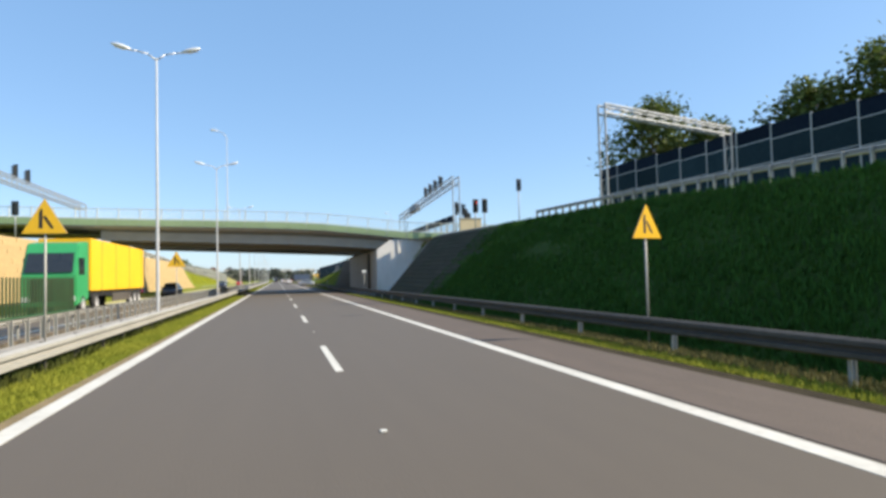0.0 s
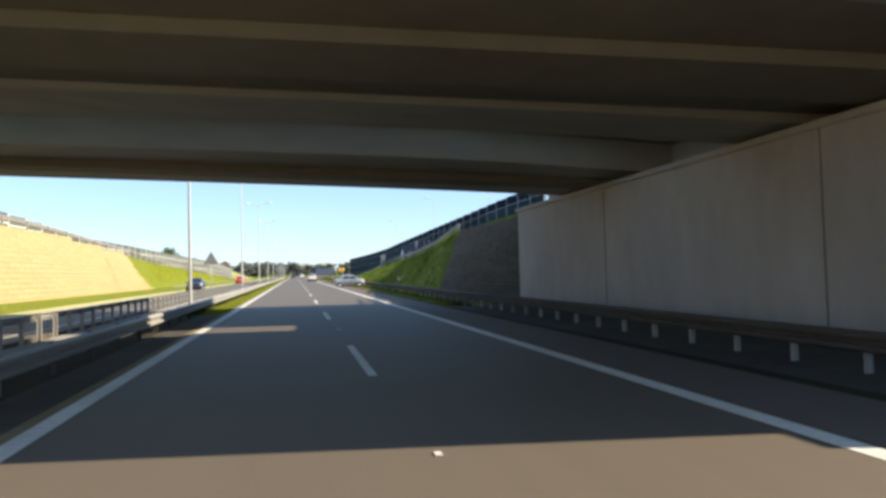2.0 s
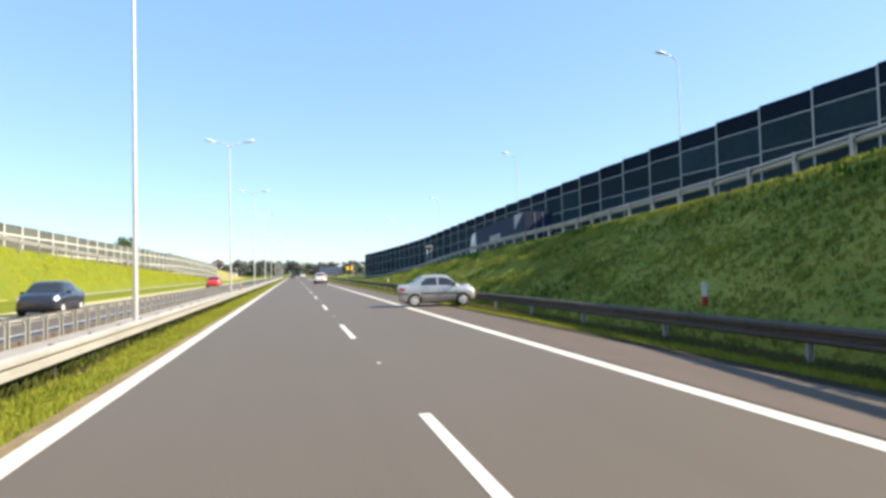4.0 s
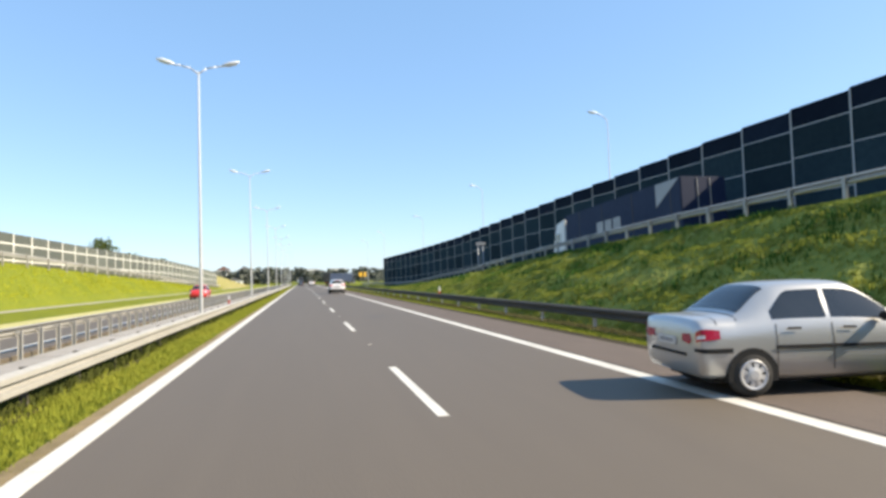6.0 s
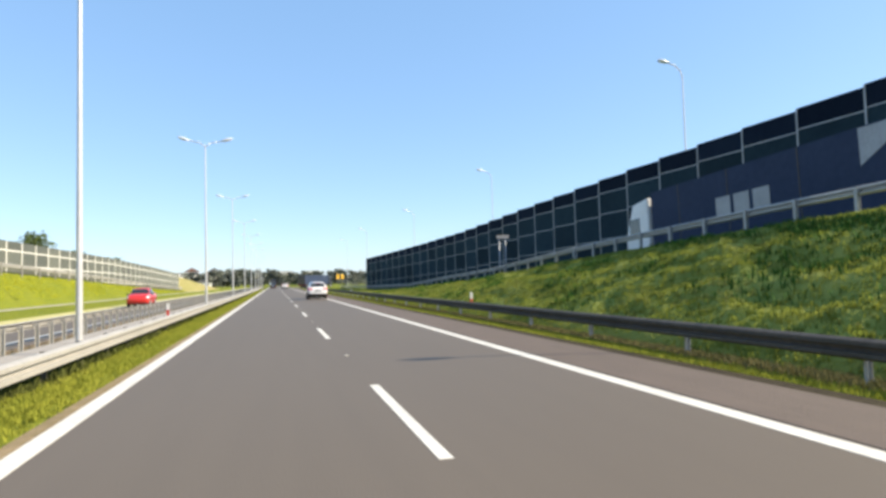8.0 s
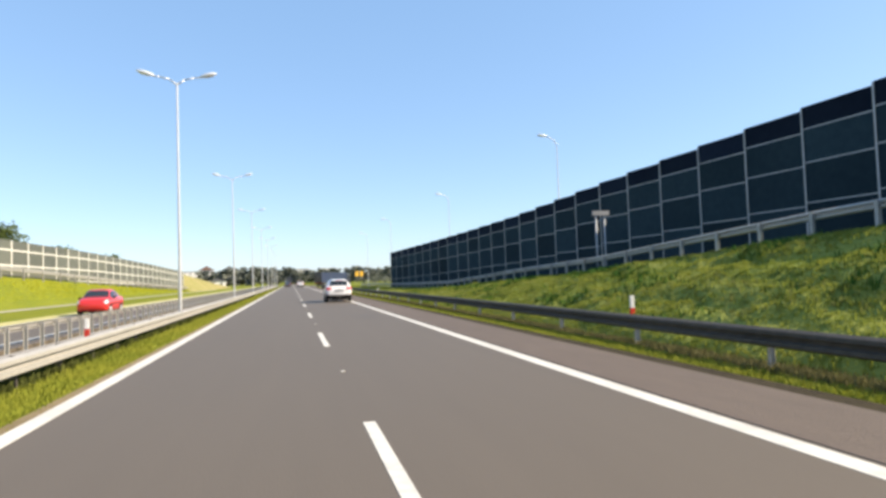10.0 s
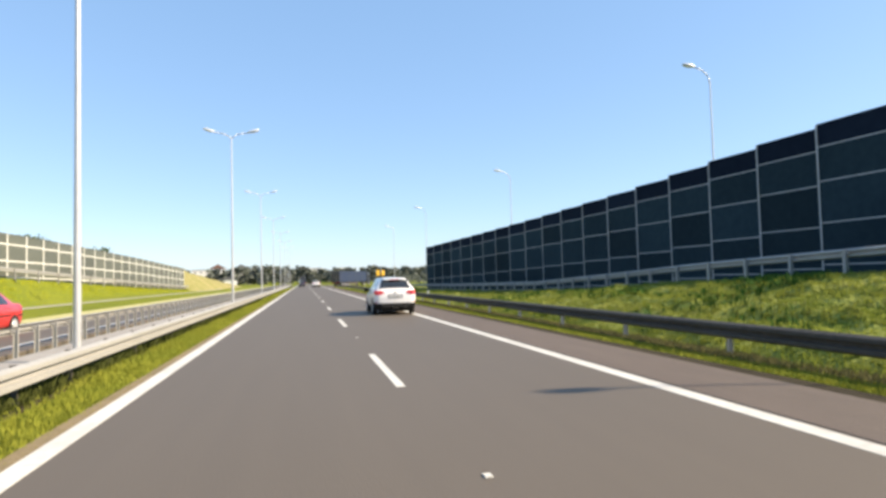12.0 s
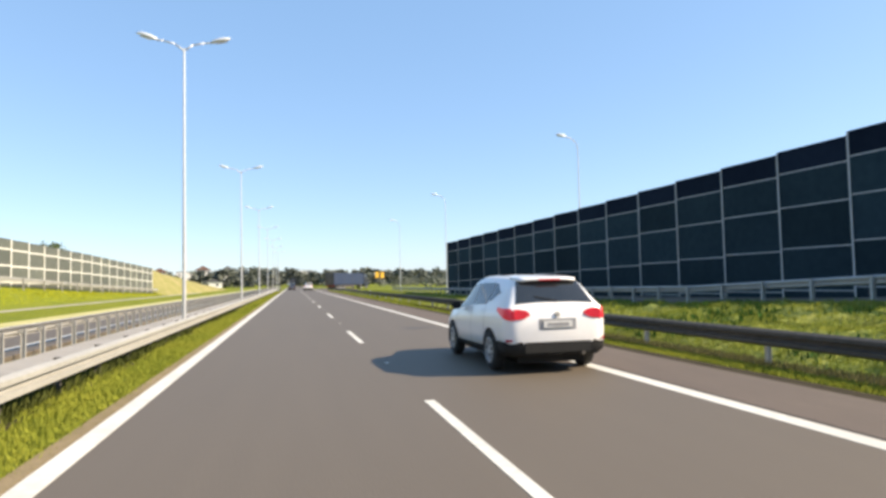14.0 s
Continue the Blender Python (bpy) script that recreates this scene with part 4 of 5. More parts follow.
def signal(at, post=0.0, lit=False, label="black three-lens traffic signal with a backing board", group="traffic signals"):
    t = thing("traffic_signal", label, "traffic signal", group, at=at)
    part("housing", Geo().box(-0.16, 0.16, -0.10, 0.10, -0.5, 0.5), SIGNAL, t, bevel=0.03)
    part("backing_board", Geo().box(-0.30, 0.30, 0.08, 0.10, -0.66, 0.66), SIGNAL, t, bevel=0.008)
    for i in range(3):
        z = 0.32 - 0.32 * i
        ln_ = part("lens", Geo().tube((0, -0.105, z), (0, -0.13, z), 0.11, n=14), LENS_RED if lit and i == 0 else LENS_OFF, t)
        v = Geo()
        for k in range(7):
            a0, a1 = math.pi * k / 7, math.pi * (k + 1) / 7
            v.add([(0.13 * math.cos(a0), -0.10, z + 0.13 * math.sin(a0)), (0.13 * math.cos(a1), -0.10, z + 0.13 * math.sin(a1)), (0.13 * math.cos(a1), -0.28, z + 0.13 * math.sin(a1)), (0.13 * math.cos(a0), -0.28, z + 0.13 * math.sin(a0))], [(0, 1, 2, 3)])
        part("visor", v, SIGNAL, ln_)
    if post:
        part("post", Geo().tube((0, 0.16, -post), (0, 0.16, 0.6), 0.06, n=10).tube((0, 0.16, 0.3), (0, 0.05, 0.3), 0.03, n=6).tube((0, 0.16, -0.3), (0, 0.05, -0.3), 0.03, n=6), GANTRY, t, smooth=True)
    return t


gantry((16.9, 70.6, 10.95), (17.3, 101.5, 10.0), 4.2, "grey lattice steel signal gantry across the road on the bridge")
gantry((16.65, 40.2, 10.3), (28.0, 44.0, 10.3), 4.2, "grey lattice steel sign gantry over the slip road", depth=0.5)
gantry((-24.2, 66.0, 10.7), (-24.2, 95.5, 10.7), 5.0, "grey lattice steel signal gantry at the bridge's far end")
for y in (74.5, 77.5):
    signal(pose(-24.2, y, 12.05, 0, 0, -30), label="black traffic signal mounted on the lattice gantry")
for k, y in enumerate((77.0, 79.5, 82.0, 84.5)):
    signal(pose(17.0 + 0.02 * k, y, 12.05 - 0.08 * k, 0, 0, 35), label="black traffic signal mounted on the lattice gantry")
part_box = thing("gantry_box", "grey control box hung from the lattice gantry", "control box")
part("box", Geo().box(16.9, 17.5, 90.0, 94.0, 10.15, 11.05), GANTRY, part_box, bevel=0.03)
signal(pose(18.0, 64.7, 7.95, 0, 0, 12), post=3.3, label="black traffic signal on a grey post")
signal(pose(17.45, 65.8, 8.05, 0, 0, 12), post=3.3, lit=True, label="traffic signal showing red on a grey post")
signal(pose(24.5, 72.2, 11.1, 0, 0, 12), post=6.2, label="black traffic signal on a tall thin grey post")
signal(pose(16.75, 69.8, 8.25, 0, 0, 40), post=3.3, label="black traffic signal on a grey post")
signal(pose(16.85, 68.0, 7.95, 0, 0, 70), post=3.1, label="black traffic signal on a grey post")
signal(pose(20.2, 78.0, 8.4, 0, 0, 10), post=3.1, label="black traffic signal on a grey post")
signal(pose(22.4, 84.0, 8.6, 0, 0, 10), post=3.3, label="black traffic signal on a grey post")
signal(pose(-24.0, 74.0, 8.6, 0, 0, 0), post=3.4, label="black traffic signal on a grey post by the bridge")
t = thing("roadside_wall", "low sunlit beige concrete wall beside the bridge road", "wall")
part("wall", Geo().box(16.1, 18.3, 66.8, 67.1, 4.7, 6.9), BEIGE_WALL, t, bevel=0.03)
part("coping", Geo().box(16.04, 18.36, 66.74, 67.16, 6.9, 7.0), CONCRETE, t, bevel=0.02)


# ---------------------------------------------------------------- cars
class Body:
    """A car body lofted over stations of (y, bottom, shoulder, top, half widths at bottom, shoulder, top); y = 0 is the tail."""

    def __init__(self, stations, scale_y=1.0):
        self.s = [(a[0] * scale_y, *a[1:]) for a in stations]

    def at(self, y):
        s = self.s
        y = min(max(y, s[0][0]), s[-1][0])
        i = max(k for k in range(len(s) - 1) if s[k][0] <= y)
        a, b = s[i], s[i + 1]
        p, q = s[max(i - 1, 0)], s[min(i + 2, len(s) - 1)]
        k = (y - a[0]) / (b[0] - a[0])
        out = []
        for c in range(1, 7):
            h = b[0] - a[0]
            m0 = (b[c] - p[c]) / max(b[0] - p[0], 1e-6) * h
            m1 = (q[c] - a[c]) / max(q[0] - a[0], 1e-6) * h
            if (b[c] - a[c]) * m0 <= 0:
                m0 = 0
            if (b[c] - a[c]) * m1 <= 0:
                m1 = 0
            lim = 3 * abs(b[c] - a[c])
            m0, m1 = max(-lim, min(lim, m0)), max(-lim, min(lim, m1))
            out.append((2 * k ** 3 - 3 * k * k + 1) * a[c] + (k ** 3 - 2 * k * k + k) * m0 + (-2 * k ** 3 + 3 * k * k) * b[c] + (k ** 3 - k * k) * m1)
        return out

    def ring(self, y):
        zb, zs, zt, wb, ws, wt = self.at(y)
        h = zs - zb
        wm = max(wb, ws)
        return [(0, zb), (wb * 0.86, zb), (wb * 0.985, zb + 0.10 * h), (wm * 1.015, zb + 0.42 * h), (wm * 1.02, zb + 0.72 * h), (ws, zs), (wt + 0.035, zt - 0.085 * (zt - zs) - 0.015), (wt * 0.84, zt - 0.004), (wt * 0.45, zt + 0.012), (0, zt + 0.016)]

    def point(self, y, v):
        r = self.ring(y)
        i = min(int(v), len(r) - 2)
        k = v - i
        return Vector((r[i][0] + k * (r[i + 1][0] - r[i][0]), y, r[i][1] + k * (r[i + 1][1] - r[i][1])))

    def level(self, y, z):
        """The ring coordinate at which the flank reaches a height."""
        r = self.ring(y)
        for i in range(2, 6):
            if z <= r[i + 1][1]:
                return i + max(0.0, (z - r[i][1]) / max(r[i + 1][1] - r[i][1], 1e-6))
        return 6.0

    def shell(self, n=60):
        g = Geo()
        y0, y1 = self.s[0][0], self.s[-1][0]
        ys = sorted(set([round(y0 + (y1 - y0) * i / n, 4) for i in range(n + 1)] + [round(a[0], 4) for a in self.s]))
        m = 10
        vs = []
        for y in ys:
            r = self.ring(y)
            vs += [(x, y, z) for x, z in r] + [(-x, y, z) for x, z in reversed(r[1:-1])]
        w = 2 * m - 2
        fs = [(s * w + i, s * w + (i + 1) % w, (s + 1) * w + (i + 1) % w, (s + 1) * w + i) for s in range(len(ys) - 1) for i in range(w)]
        fs += [tuple(range(w - 1, -1, -1)), tuple(range((len(ys) - 1) * w, len(ys) * w))]
        return g.add(vs, fs)

    def patch(self, y0, y1, v0, v1, sides=(1,), off=0.006, n=10, m=5, clip=None):
        """A skin just proud of the body; clip(y) may narrow v to a (low, high) pair."""
        g = Geo()
        for s in sides:
            vs = []
            for i in range(n + 1):
                y = y0 + (y1 - y0) * i / n
                lo, hi = clip(y) if clip else (v0, v1)
                for j in range(m + 1):
                    v = lo + (hi - lo) * j / m
                    e = 0.01
                    p = self.point(y, v)
                    dy = self.point(y + e, v) - self.point(y - e, v)
                    dv = self.point(y, min(v + 0.05, 8.99)) - self.point(y, max(v - 0.05, 0))
                    nn = dv.cross(dy)
                    nn = nn.normalized() if nn.length > 1e-9 else Vector((0, 0, 1))
                    r = self.ring(y)
                    if nn.dot(p - Vector((0, y, 0.5 * (r[0][1] + r[-1][1])))) < 0:
                        nn = -nn
                    p = p + nn * off
                    vs.append((s * p.x, p.y, p.z))
            fs = [(i * (m + 1) + j, i * (m + 1) + j + 1, (i + 1) * (m + 1) + j + 1, (i + 1) * (m + 1) + j) for i in range(n) for j in range(m)]
            g.add(vs, fs)
        return g


def wheel(parent, x, y, r, side):
    """A tyre with a five-spoke rim; side is the outer side."""
    g = Geo()
    prof = [(0.0, r * 0.64), (0.0, r * 0.86), (0.02, r * 0.96), (0.05, r), (0.16, r), (0.19, r * 0.96), (0.21, r * 0.86), (0.21, r * 0.64)]
    n = 26
    vs = [(-side * u, q * math.cos(2 * math.pi * i / n), q * math.sin(2 * math.pi * i / n)) for i in range(n) for u, q in prof]
    k = len(prof)
    g.add(vs, [(i * k + j, i * k + j + 1, ((i + 1) % n) * k + j + 1, ((i + 1) % n) * k + j) for i in range(n) for j in range(k - 1)])
    w = part("wheel", g, TYRE, parent, smooth=True, at=pose(x, y, r))
    d = Geo()
    ring = [(0.005, r * 0.66), (-0.004, r * 0.60), (0.03, r * 0.56)]
    vs = [(-side * u, q * math.cos(2 * math.pi * i / n), q * math.sin(2 * math.pi * i / n)) for i in range(n) for u, q in ring]
    d.add(vs, [(i * 3 + j, i * 3 + j + 1, ((i + 1) % n) * 3 + j + 1, ((i + 1) % n) * 3 + j) for i in range(n) for j in range(2)])
    for s in range(5):
        a = 2 * math.pi * s / 5 + 0.3
        c, sn = math.cos(a), math.sin(a)
        for sg in (-1, 1):
            o0, o1 = 0.03 * sg, 0.055 * sg
            pts = [(0.05 * r * 2 * c - o0 * sn, 0.05 * r * 2 * sn + o0 * c), (r * 0.6 * c - (o0 + 0.02 * sg) * sn, r * 0.6 * sn + (o0 + 0.02 * sg) * c), (r * 0.6 * c - (o1 + 0.02 * sg) * sn, r * 0.6 * sn + (o1 + 0.02 * sg) * c), (0.05 * r * 2 * c - o1 * sn, 0.05 * r * 2 * sn + o1 * c)]
            d.add([(-side * u, py_, pz_) for u in (0.0, 0.02) for py_, pz_ in pts], [(0, 1, 2, 3), (7, 6, 5, 4), (0, 4, 5, 1), (1, 5, 6, 2), (2, 6, 7, 3), (3, 7, 4, 0)])
    d.tube((-side * -0.004, 0, 0), (-side * 0.03, 0, 0), r * 0.2, n=14)
    part("rim", d, RIM, w)
    part("brake_disc", Geo().tube((-side * 0.06, 0, 0), (-side * 0.07, 0, 0), r * 0.6, n=22), DISC, w)


def hub_cap(parent, x, y, r, side):
    """A dished plastic wheel cover with eight holes."""
    g = Geo()
    n = 48
    rings = [(0.0, 0.67), (0.012, 0.63), (0.004, 0.54), (0.010, 0.34), (0.022, 0.20), (0.022, 0.0001)]
    for u, q in rings:
        for i in range(n):
            a = 2 * math.pi * i / n
            g.v.append((side * u, r * q * math.cos(a), r * q * math.sin(a)))
    for k in range(len(rings) - 1):
        for i in range(n):
            if k == 2 and i % 6 < 2:
                continue
            g.f.append((k * n + i, k * n + (i + 1) % n, (k + 1) * n + (i + 1) % n, (k + 1) * n + i))
    part("hub_cap", g, RIM, parent, "silver plastic wheel cover", at=pose(x, y, r))


def arch(parent, body, y, r, side):
    """The dark wheel housing seen round a wheel."""
    x = max(abs(body.point(y, 3.0).x), 0.1) + 0.008
    g = Geo()
    n = 20
    vs = [(side * x, y + (r + 0.055) * math.cos(math.pi * (i / n) * 1.16 - 0.25), r + (r + 0.055) * math.sin(math.pi * (i / n) * 1.16 - 0.25)) for i in range(n + 1)]
    vs2 = [(side * (x - 0.12), a[1], a[2]) for a in vs]
    g.add(vs + vs2, [tuple(range(n + 1)), tuple(range(2 * n + 1, n, -1))] + [(i, i + n + 1, i + n + 2, i + 1) for i in range(n)])
    part("wheel_arch", g, BLACK_PLASTIC, parent)


def finish_car(t, body, paint, wheels_y, r, length, covers=False):
    for y in wheels_y:
        for s in (-1, 1):
            arch(t, body, y, r, s)
            wheel(t, s * (abs(body.point(y, 3.0).x) + 0.014), y, r, s)
            if covers:
                hub_cap(t, s * (abs(body.point(y, 3.0).x) + 0.016), y, r, s)
    part("underside", Geo().box(-0.6, 0.6, 0.3, length - 0.35, 0.16, 0.32), BLACK_PLASTIC, t)


SEDAN = [(0.00, .42, .78, .90, .66, .69, .58), (0.04, .30, .87, .975, .755, .76, .67), (0.10, .26, .885, 1.00, .785, .785, .685), (0.28, .24, .895, 1.015, .80, .79, .685), (0.58, .23, .905, 1.03, .805, .795, .68), (1.12, .21, .915, 1.375, .81, .80, .54),
         (1.42, .20, .915, 1.435, .815, .80, .56), (2.05, .20, .91, 1.45, .815, .80, .57), (2.46, .20, .90, 1.405, .815, .80, .56), (3.08, .20, .89, .985, .81, .79, .68), (3.42, .22, .865, .955, .81, .78, .655),
         (3.66, .24, .80, .885, .79, .755, .625), (3.79, .28, .725, .805, .73, .71, .56), (3.86, .38, .63, .70, .62, .62, .48)]


def sedan(at, paint, label, sy=0.93, group="", bent=False):
    b = Body(SEDAN, sy)
    t = thing("car", label, "car", group, at=at)
    part("body", b.shell(), paint, t, smooth=True)
    part("windscreen", b.patch(2.53 * sy, 3.03 * sy, 6.25, 9, (1, -1)), CAR_GLASS, t, "dark windscreen", smooth=True)
    part("rear_window", b.patch(0.68 * sy, 1.16 * sy, 6.35, 9, (1, -1)), CAR_GLASS, t, "dark rear window", smooth=True)
    for s in (1, -1):
        part("side_window", b.patch(1.12 * sy, 1.92 * sy, 5.12, 5.9, (s,), clip=lambda y: (5.14, 5.14 + 0.76 * min(1.0, (y / sy - 0.98) / 0.42))), CAR_GLASS, t, "dark rear side window", smooth=True)
        part("side_window", b.patch(2.00 * sy, 2.88 * sy, 5.12, 5.9, (s,), clip=lambda y: (5.14, 5.9)), CAR_GLASS, t, "dark front side window", smooth=True)
        tl = part("tail_light", b.patch(0.022, 0.33 * sy, 4.05, 4.95, (s,), off=0.012, n=10, clip=lambda y: (4.08 + 0.4 * y, 4.95 - 0.9 * max(0.0, y - 0.12))), TAIL_RED, t, "red wrap-round tail light", smooth=True)
        part("reversing_lens", b.patch(0.03, 0.11, 4.28, 4.52, (s,), off=0.018, n=4, m=3), CLEAR_LAMP, tl, "clear lens")
        part("rear_lamp", prism([(s * 0.40, 0.70), (s * 0.62, 0.67), (s * 0.68, 0.74), (s * 0.64, 0.83), (s * 0.42, 0.82)], -0.008, 0.06), TAIL_RED, t, "red rear lamp", bevel=0.012)
        part("head_light", b.patch(3.60 * sy, 3.82 * sy, 4.2, 5.6, (s,), off=0.010), CLEAR_LAMP, t, "clear head light", smooth=True)
        part("side_moulding", b.patch(1.12 * sy, 3.30 * sy, 3.45, 3.68, (s,), off=0.014, n=14, m=2), BLACK_PLASTIC, t, "black rubber moulding")
        part("bumper_strip", b.patch(0.012, 0.50 * sy, 3.28, 3.58, (s,), off=0.014, n=8, m=2), BLACK_PLASTIC, t, "dark bumper strip")
        for y in (1.30, 2.12):
            g = b.patch((y) * sy, (y + 0.20) * sy, 4.62, 4.76, (s,), off=0.028, n=4, m=2)
            part("door_handle", g, BLACK_PLASTIC, t, "dark door handle")
        for y in (1.14, 1.97, 2.88):
            part("door_gap", b.patch(y * sy, (y + 0.012) * sy, 2.2, 5.0, (s,), off=0.004, n=1, m=14), BLACK_PLASTIC, t)
        m = Geo().box(-0.09, 0.09, -0.05, 0.05, -0.06, 0.06)
        part("mirror", m, BLACK_PLASTIC, t, "black door mirror", bevel=0.025, at=pose(s * 0.90, 2.72 * sy, 0.97))
    if bent:
        g = Geo()
        for y, w, z in ((3.10, 0.66, 0.985), (3.34, 0.64, 1.0), (3.54, 0.60, 1.0), (3.68, 0.55, 0.945)):
            for k in range(7):
                u = -1 + k / 3
                g.v.append((w * u, y * sy, z - 0.045 * u * u + 0.014 * math.sin(5 * u + 3 * y)))
        top = len(g.v)
        g.v += [(x, y, z - 0.025) for x, y, z in g.v]
        for i in range(3):
            for k in range(6):
                q = (i * 7 + k, i * 7 + k + 1, (i + 1) * 7 + k + 1, (i + 1) * 7 + k)
                g.f += [q, tuple(v + top for v in reversed(q))]
        rim = list(range(7)) + [13, 20, 27, 26, 25, 24, 23, 22, 21, 14, 7]
        g.f += [(rim[i], rim[(i + 1) % 18], rim[(i + 1) % 18] + top, rim[i] + top) for i in range(18)]
        part("bonnet", g, paint, t, "buckled silver bonnet standing open", smooth=True)
        part("engine_bay", b.patch(3.14 * sy, 3.74 * sy, 6.2, 9, (1, -1), off=0.012), BLACK_PLASTIC, t, "dark gap under the bonnet")
    part("boot_lip", b.patch(0.30 * sy, 0.312 * sy, 5.3, 9, (1, -1), off=0.004, n=1, m=12), BLACK_PLASTIC, t)
    part("boot_gap", b.patch(0.60 * sy, 0.612 * sy, 5.6, 9, (1, -1), off=0.004, n=1, m=12), BLACK_PLASTIC, t)
    part("bonnet_gap", b.patch(3.10 * sy, 3.125 * sy, 5.6, 9, (1, -1), off=0.006, n=1, m=12), BLACK_PLASTIC, t)
    part("rear_panel_strip", Geo().box(-0.52, 0.52, -0.012, 0.03, 0.52, 0.56), BLACK_PLASTIC, t, "dark bumper strip")
    pl = part("number_plate", Geo().box(-0.26, 0.26, -0.022, -0.006, 0.64, 0.75), PLATE, t, "white plate", bevel=0.004)
    part("plate_bar", Geo().box(-0.19, 0.19, -0.026, -0.023, 0.67, 0.72), PLATE_BAR, pl)
    finish_car(t, b, paint, (0.78 * sy, 3.22 * sy), 0.285, 3.86 * sy, covers=True)
    return t


SUV = [(0.00, .50, .80, .88, .60, .68, .54), (0.03, .40, .93, 1.00, .77, .80, .68), (0.08, .34, 1.05, 1.12, .855, .855, .745), (0.15, .31, 1.10, 1.22, .895, .875, .70), (0.43, .29, 1.135, 1.535, .91, .885, .585),
       (0.62, .28, 1.135, 1.605, .915, .888, .565), (1.2, .27, 1.09, 1.645, .915, .888, .585), (2.0, .27, 1.045, 1.655, .915, .888, .595), (2.5, .27, 1.015, 1.60, .915, .888, .585), (3.3, .27, .985, 1.085, .905, .87, .70),
       (3.85, .28, .91, 1.01, .88, .83, .67), (4.20, .32, .80, .90, .82, .77, .60), (4.36, .40, .70, .76, .70, .66, .50), (4.41, .50, .62, .66, .58, .56, .42)]


def suv(at, paint, label, group=""):
    b = Body(SUV)
    t = thing("car", label, "car", group, at=at)
    part("body", b.shell(84), paint, t, smooth=True)
    part("rear_window", b.patch(0.115, 0.455, 6.35, 9, (1, -1), off=0.010, n=14), CAR_GLASS, t, "dark rear window", smooth=True)
    part("windscreen", b.patch(2.58, 3.24, 6.25, 9, (1, -1)), CAR_GLASS, t, "dark windscreen", smooth=True)
    sp = Geo()
    for z, y, w in ((1.585, 0.30, 0.50), (1.615, 0.42, 0.555), (1.64, 0.70, 0.57), (1.60, 0.70, 0.56), (1.56, 0.44, 0.55), (1.555, 0.31, 0.50)):
        for k in range(9):
            u = -1 + k / 4
            sp.v.append((w * u, y + 0.05 * u * u, z - 0.02 * u ** 4))
    sp.f = [(i * 9 + k, i * 9 + k + 1, ((i + 1) % 6) * 9 + k + 1, ((i + 1) % 6) * 9 + k) for i in range(6) for k in range(8)] + [tuple(i * 9 for i in range(6)), tuple(i * 9 + 8 for i in range(5, -1, -1))]
    so = part("roof_spoiler", sp, paint, t, smooth=True)
    part("brake_light", Geo().box(-0.20, 0.20, 0.288, 0.315, 1.556, 1.584), BRAKE_RED, so, "lit red brake light", bevel=0.006)
    part("wiper", Geo().tube((0.05, 0.10, 1.205), (-0.34, 0.175, 1.285), 0.012, n=6), BLACK_PLASTIC, t)
    for s in (1, -1):
        part("side_window", b.patch(0.70, 1.15, 5.2, 5.86, (s,), clip=lambda y: (5.22 + 0.34 * max(0.0, (1.0 - y) / 0.3), 5.40 + 0.46 * min(1.0, (y - 0.62) / 0.45))), CAR_GLASS, t, "dark quarter window", smooth=True)
        part("side_window", b.patch(1.19, 2.0, 5.12, 5.88, (s,)), CAR_GLASS, t, "dark rear side window", smooth=True)
        part("side_window", b.patch(2.05, 3.06, 5.12, 5.88, (s,), clip=lambda y: (5.12, 5.88 - 0.5 * max(0.0, y - 2.75))), CAR_GLASS, t, "dark front side window", smooth=True)
        tl = part("tail_light", b.patch(0.022, 0.46, 4.2, 5.3, (s,), off=0.012, n=14, m=8, clip=lambda y: (b.level(y, 0.885 + 0.36 * y), b.level(y, min(1.085 + 0.06 * y, 1.19 - 0.16 * y)))), BRAKE_RED, t, "lit red wrap-round tail light", smooth=True)
        lens = prism([(s * 0.46, 1.00), (s * 0.50, 0.945), (s * 0.58, 0.905), (s * 0.70, 0.885), (s * 0.78, 0.90), (s * 0.80, 1.00), (s * 0.78, 1.075), (s * 0.68, 1.085), (s * 0.55, 1.06)], -0.004, 0.14)
        part("inner_lamp", lens, BRAKE_RED, tl, "lit red lamp on the tailgate", bevel=0.025)
        part("head_light", b.patch(3.9, 4.3, 4.4, 5.6, (s,), off=0.010), CLEAR_LAMP, t, "clear head light", smooth=True)
        part("bumper_cladding", b.patch(0.004, 0.60, 0.2, 2.55, (s,), off=0.016, n=26, m=12, clip=lambda y: (0.2, 2.30 + 0.35 * min(1.0, y / 0.12))), BLACK_PLASTIC, t, "black lower bumper", smooth=True)
        part("reflector", b.patch(0.03, 0.10, 2.62, 2.80, (s,), off=0.018, n=4, m=2), TAIL_RED, t, "small red reflector")
        part("sill_cladding", b.patch(0.60, 3.9, 0.9, 2.2, (s,), off=0.010, n=20), BLACK_PLASTIC, t, "black plastic sill")
        part("roof_rail", b.patch(0.8, 2.4, 6.62, 6.78, (s,), off=0.035, n=16, m=2), GALV_DARK, t, "grey roof rail")
        for y in (1.33, 2.22):
            part("door_handle", b.patch(y, y + 0.20, 4.66, 4.80, (s,), off=0.026, n=4, m=2), paint, t)
        for y in (1.18, 2.03, 3.10):
            part("door_gap", b.patch(y, y + 0.010, 2.2, 5.1, (s,), off=0.003, n=1, m=14), BLACK_PLASTIC, t)
        part("mirror", Geo().box(-0.10, 0.10, -0.06, 0.06, -0.08, 0.08), BLACK_PLASTIC, t, "black door mirror", bevel=0.03, at=pose(s * 1.0, 2.85, 1.08))
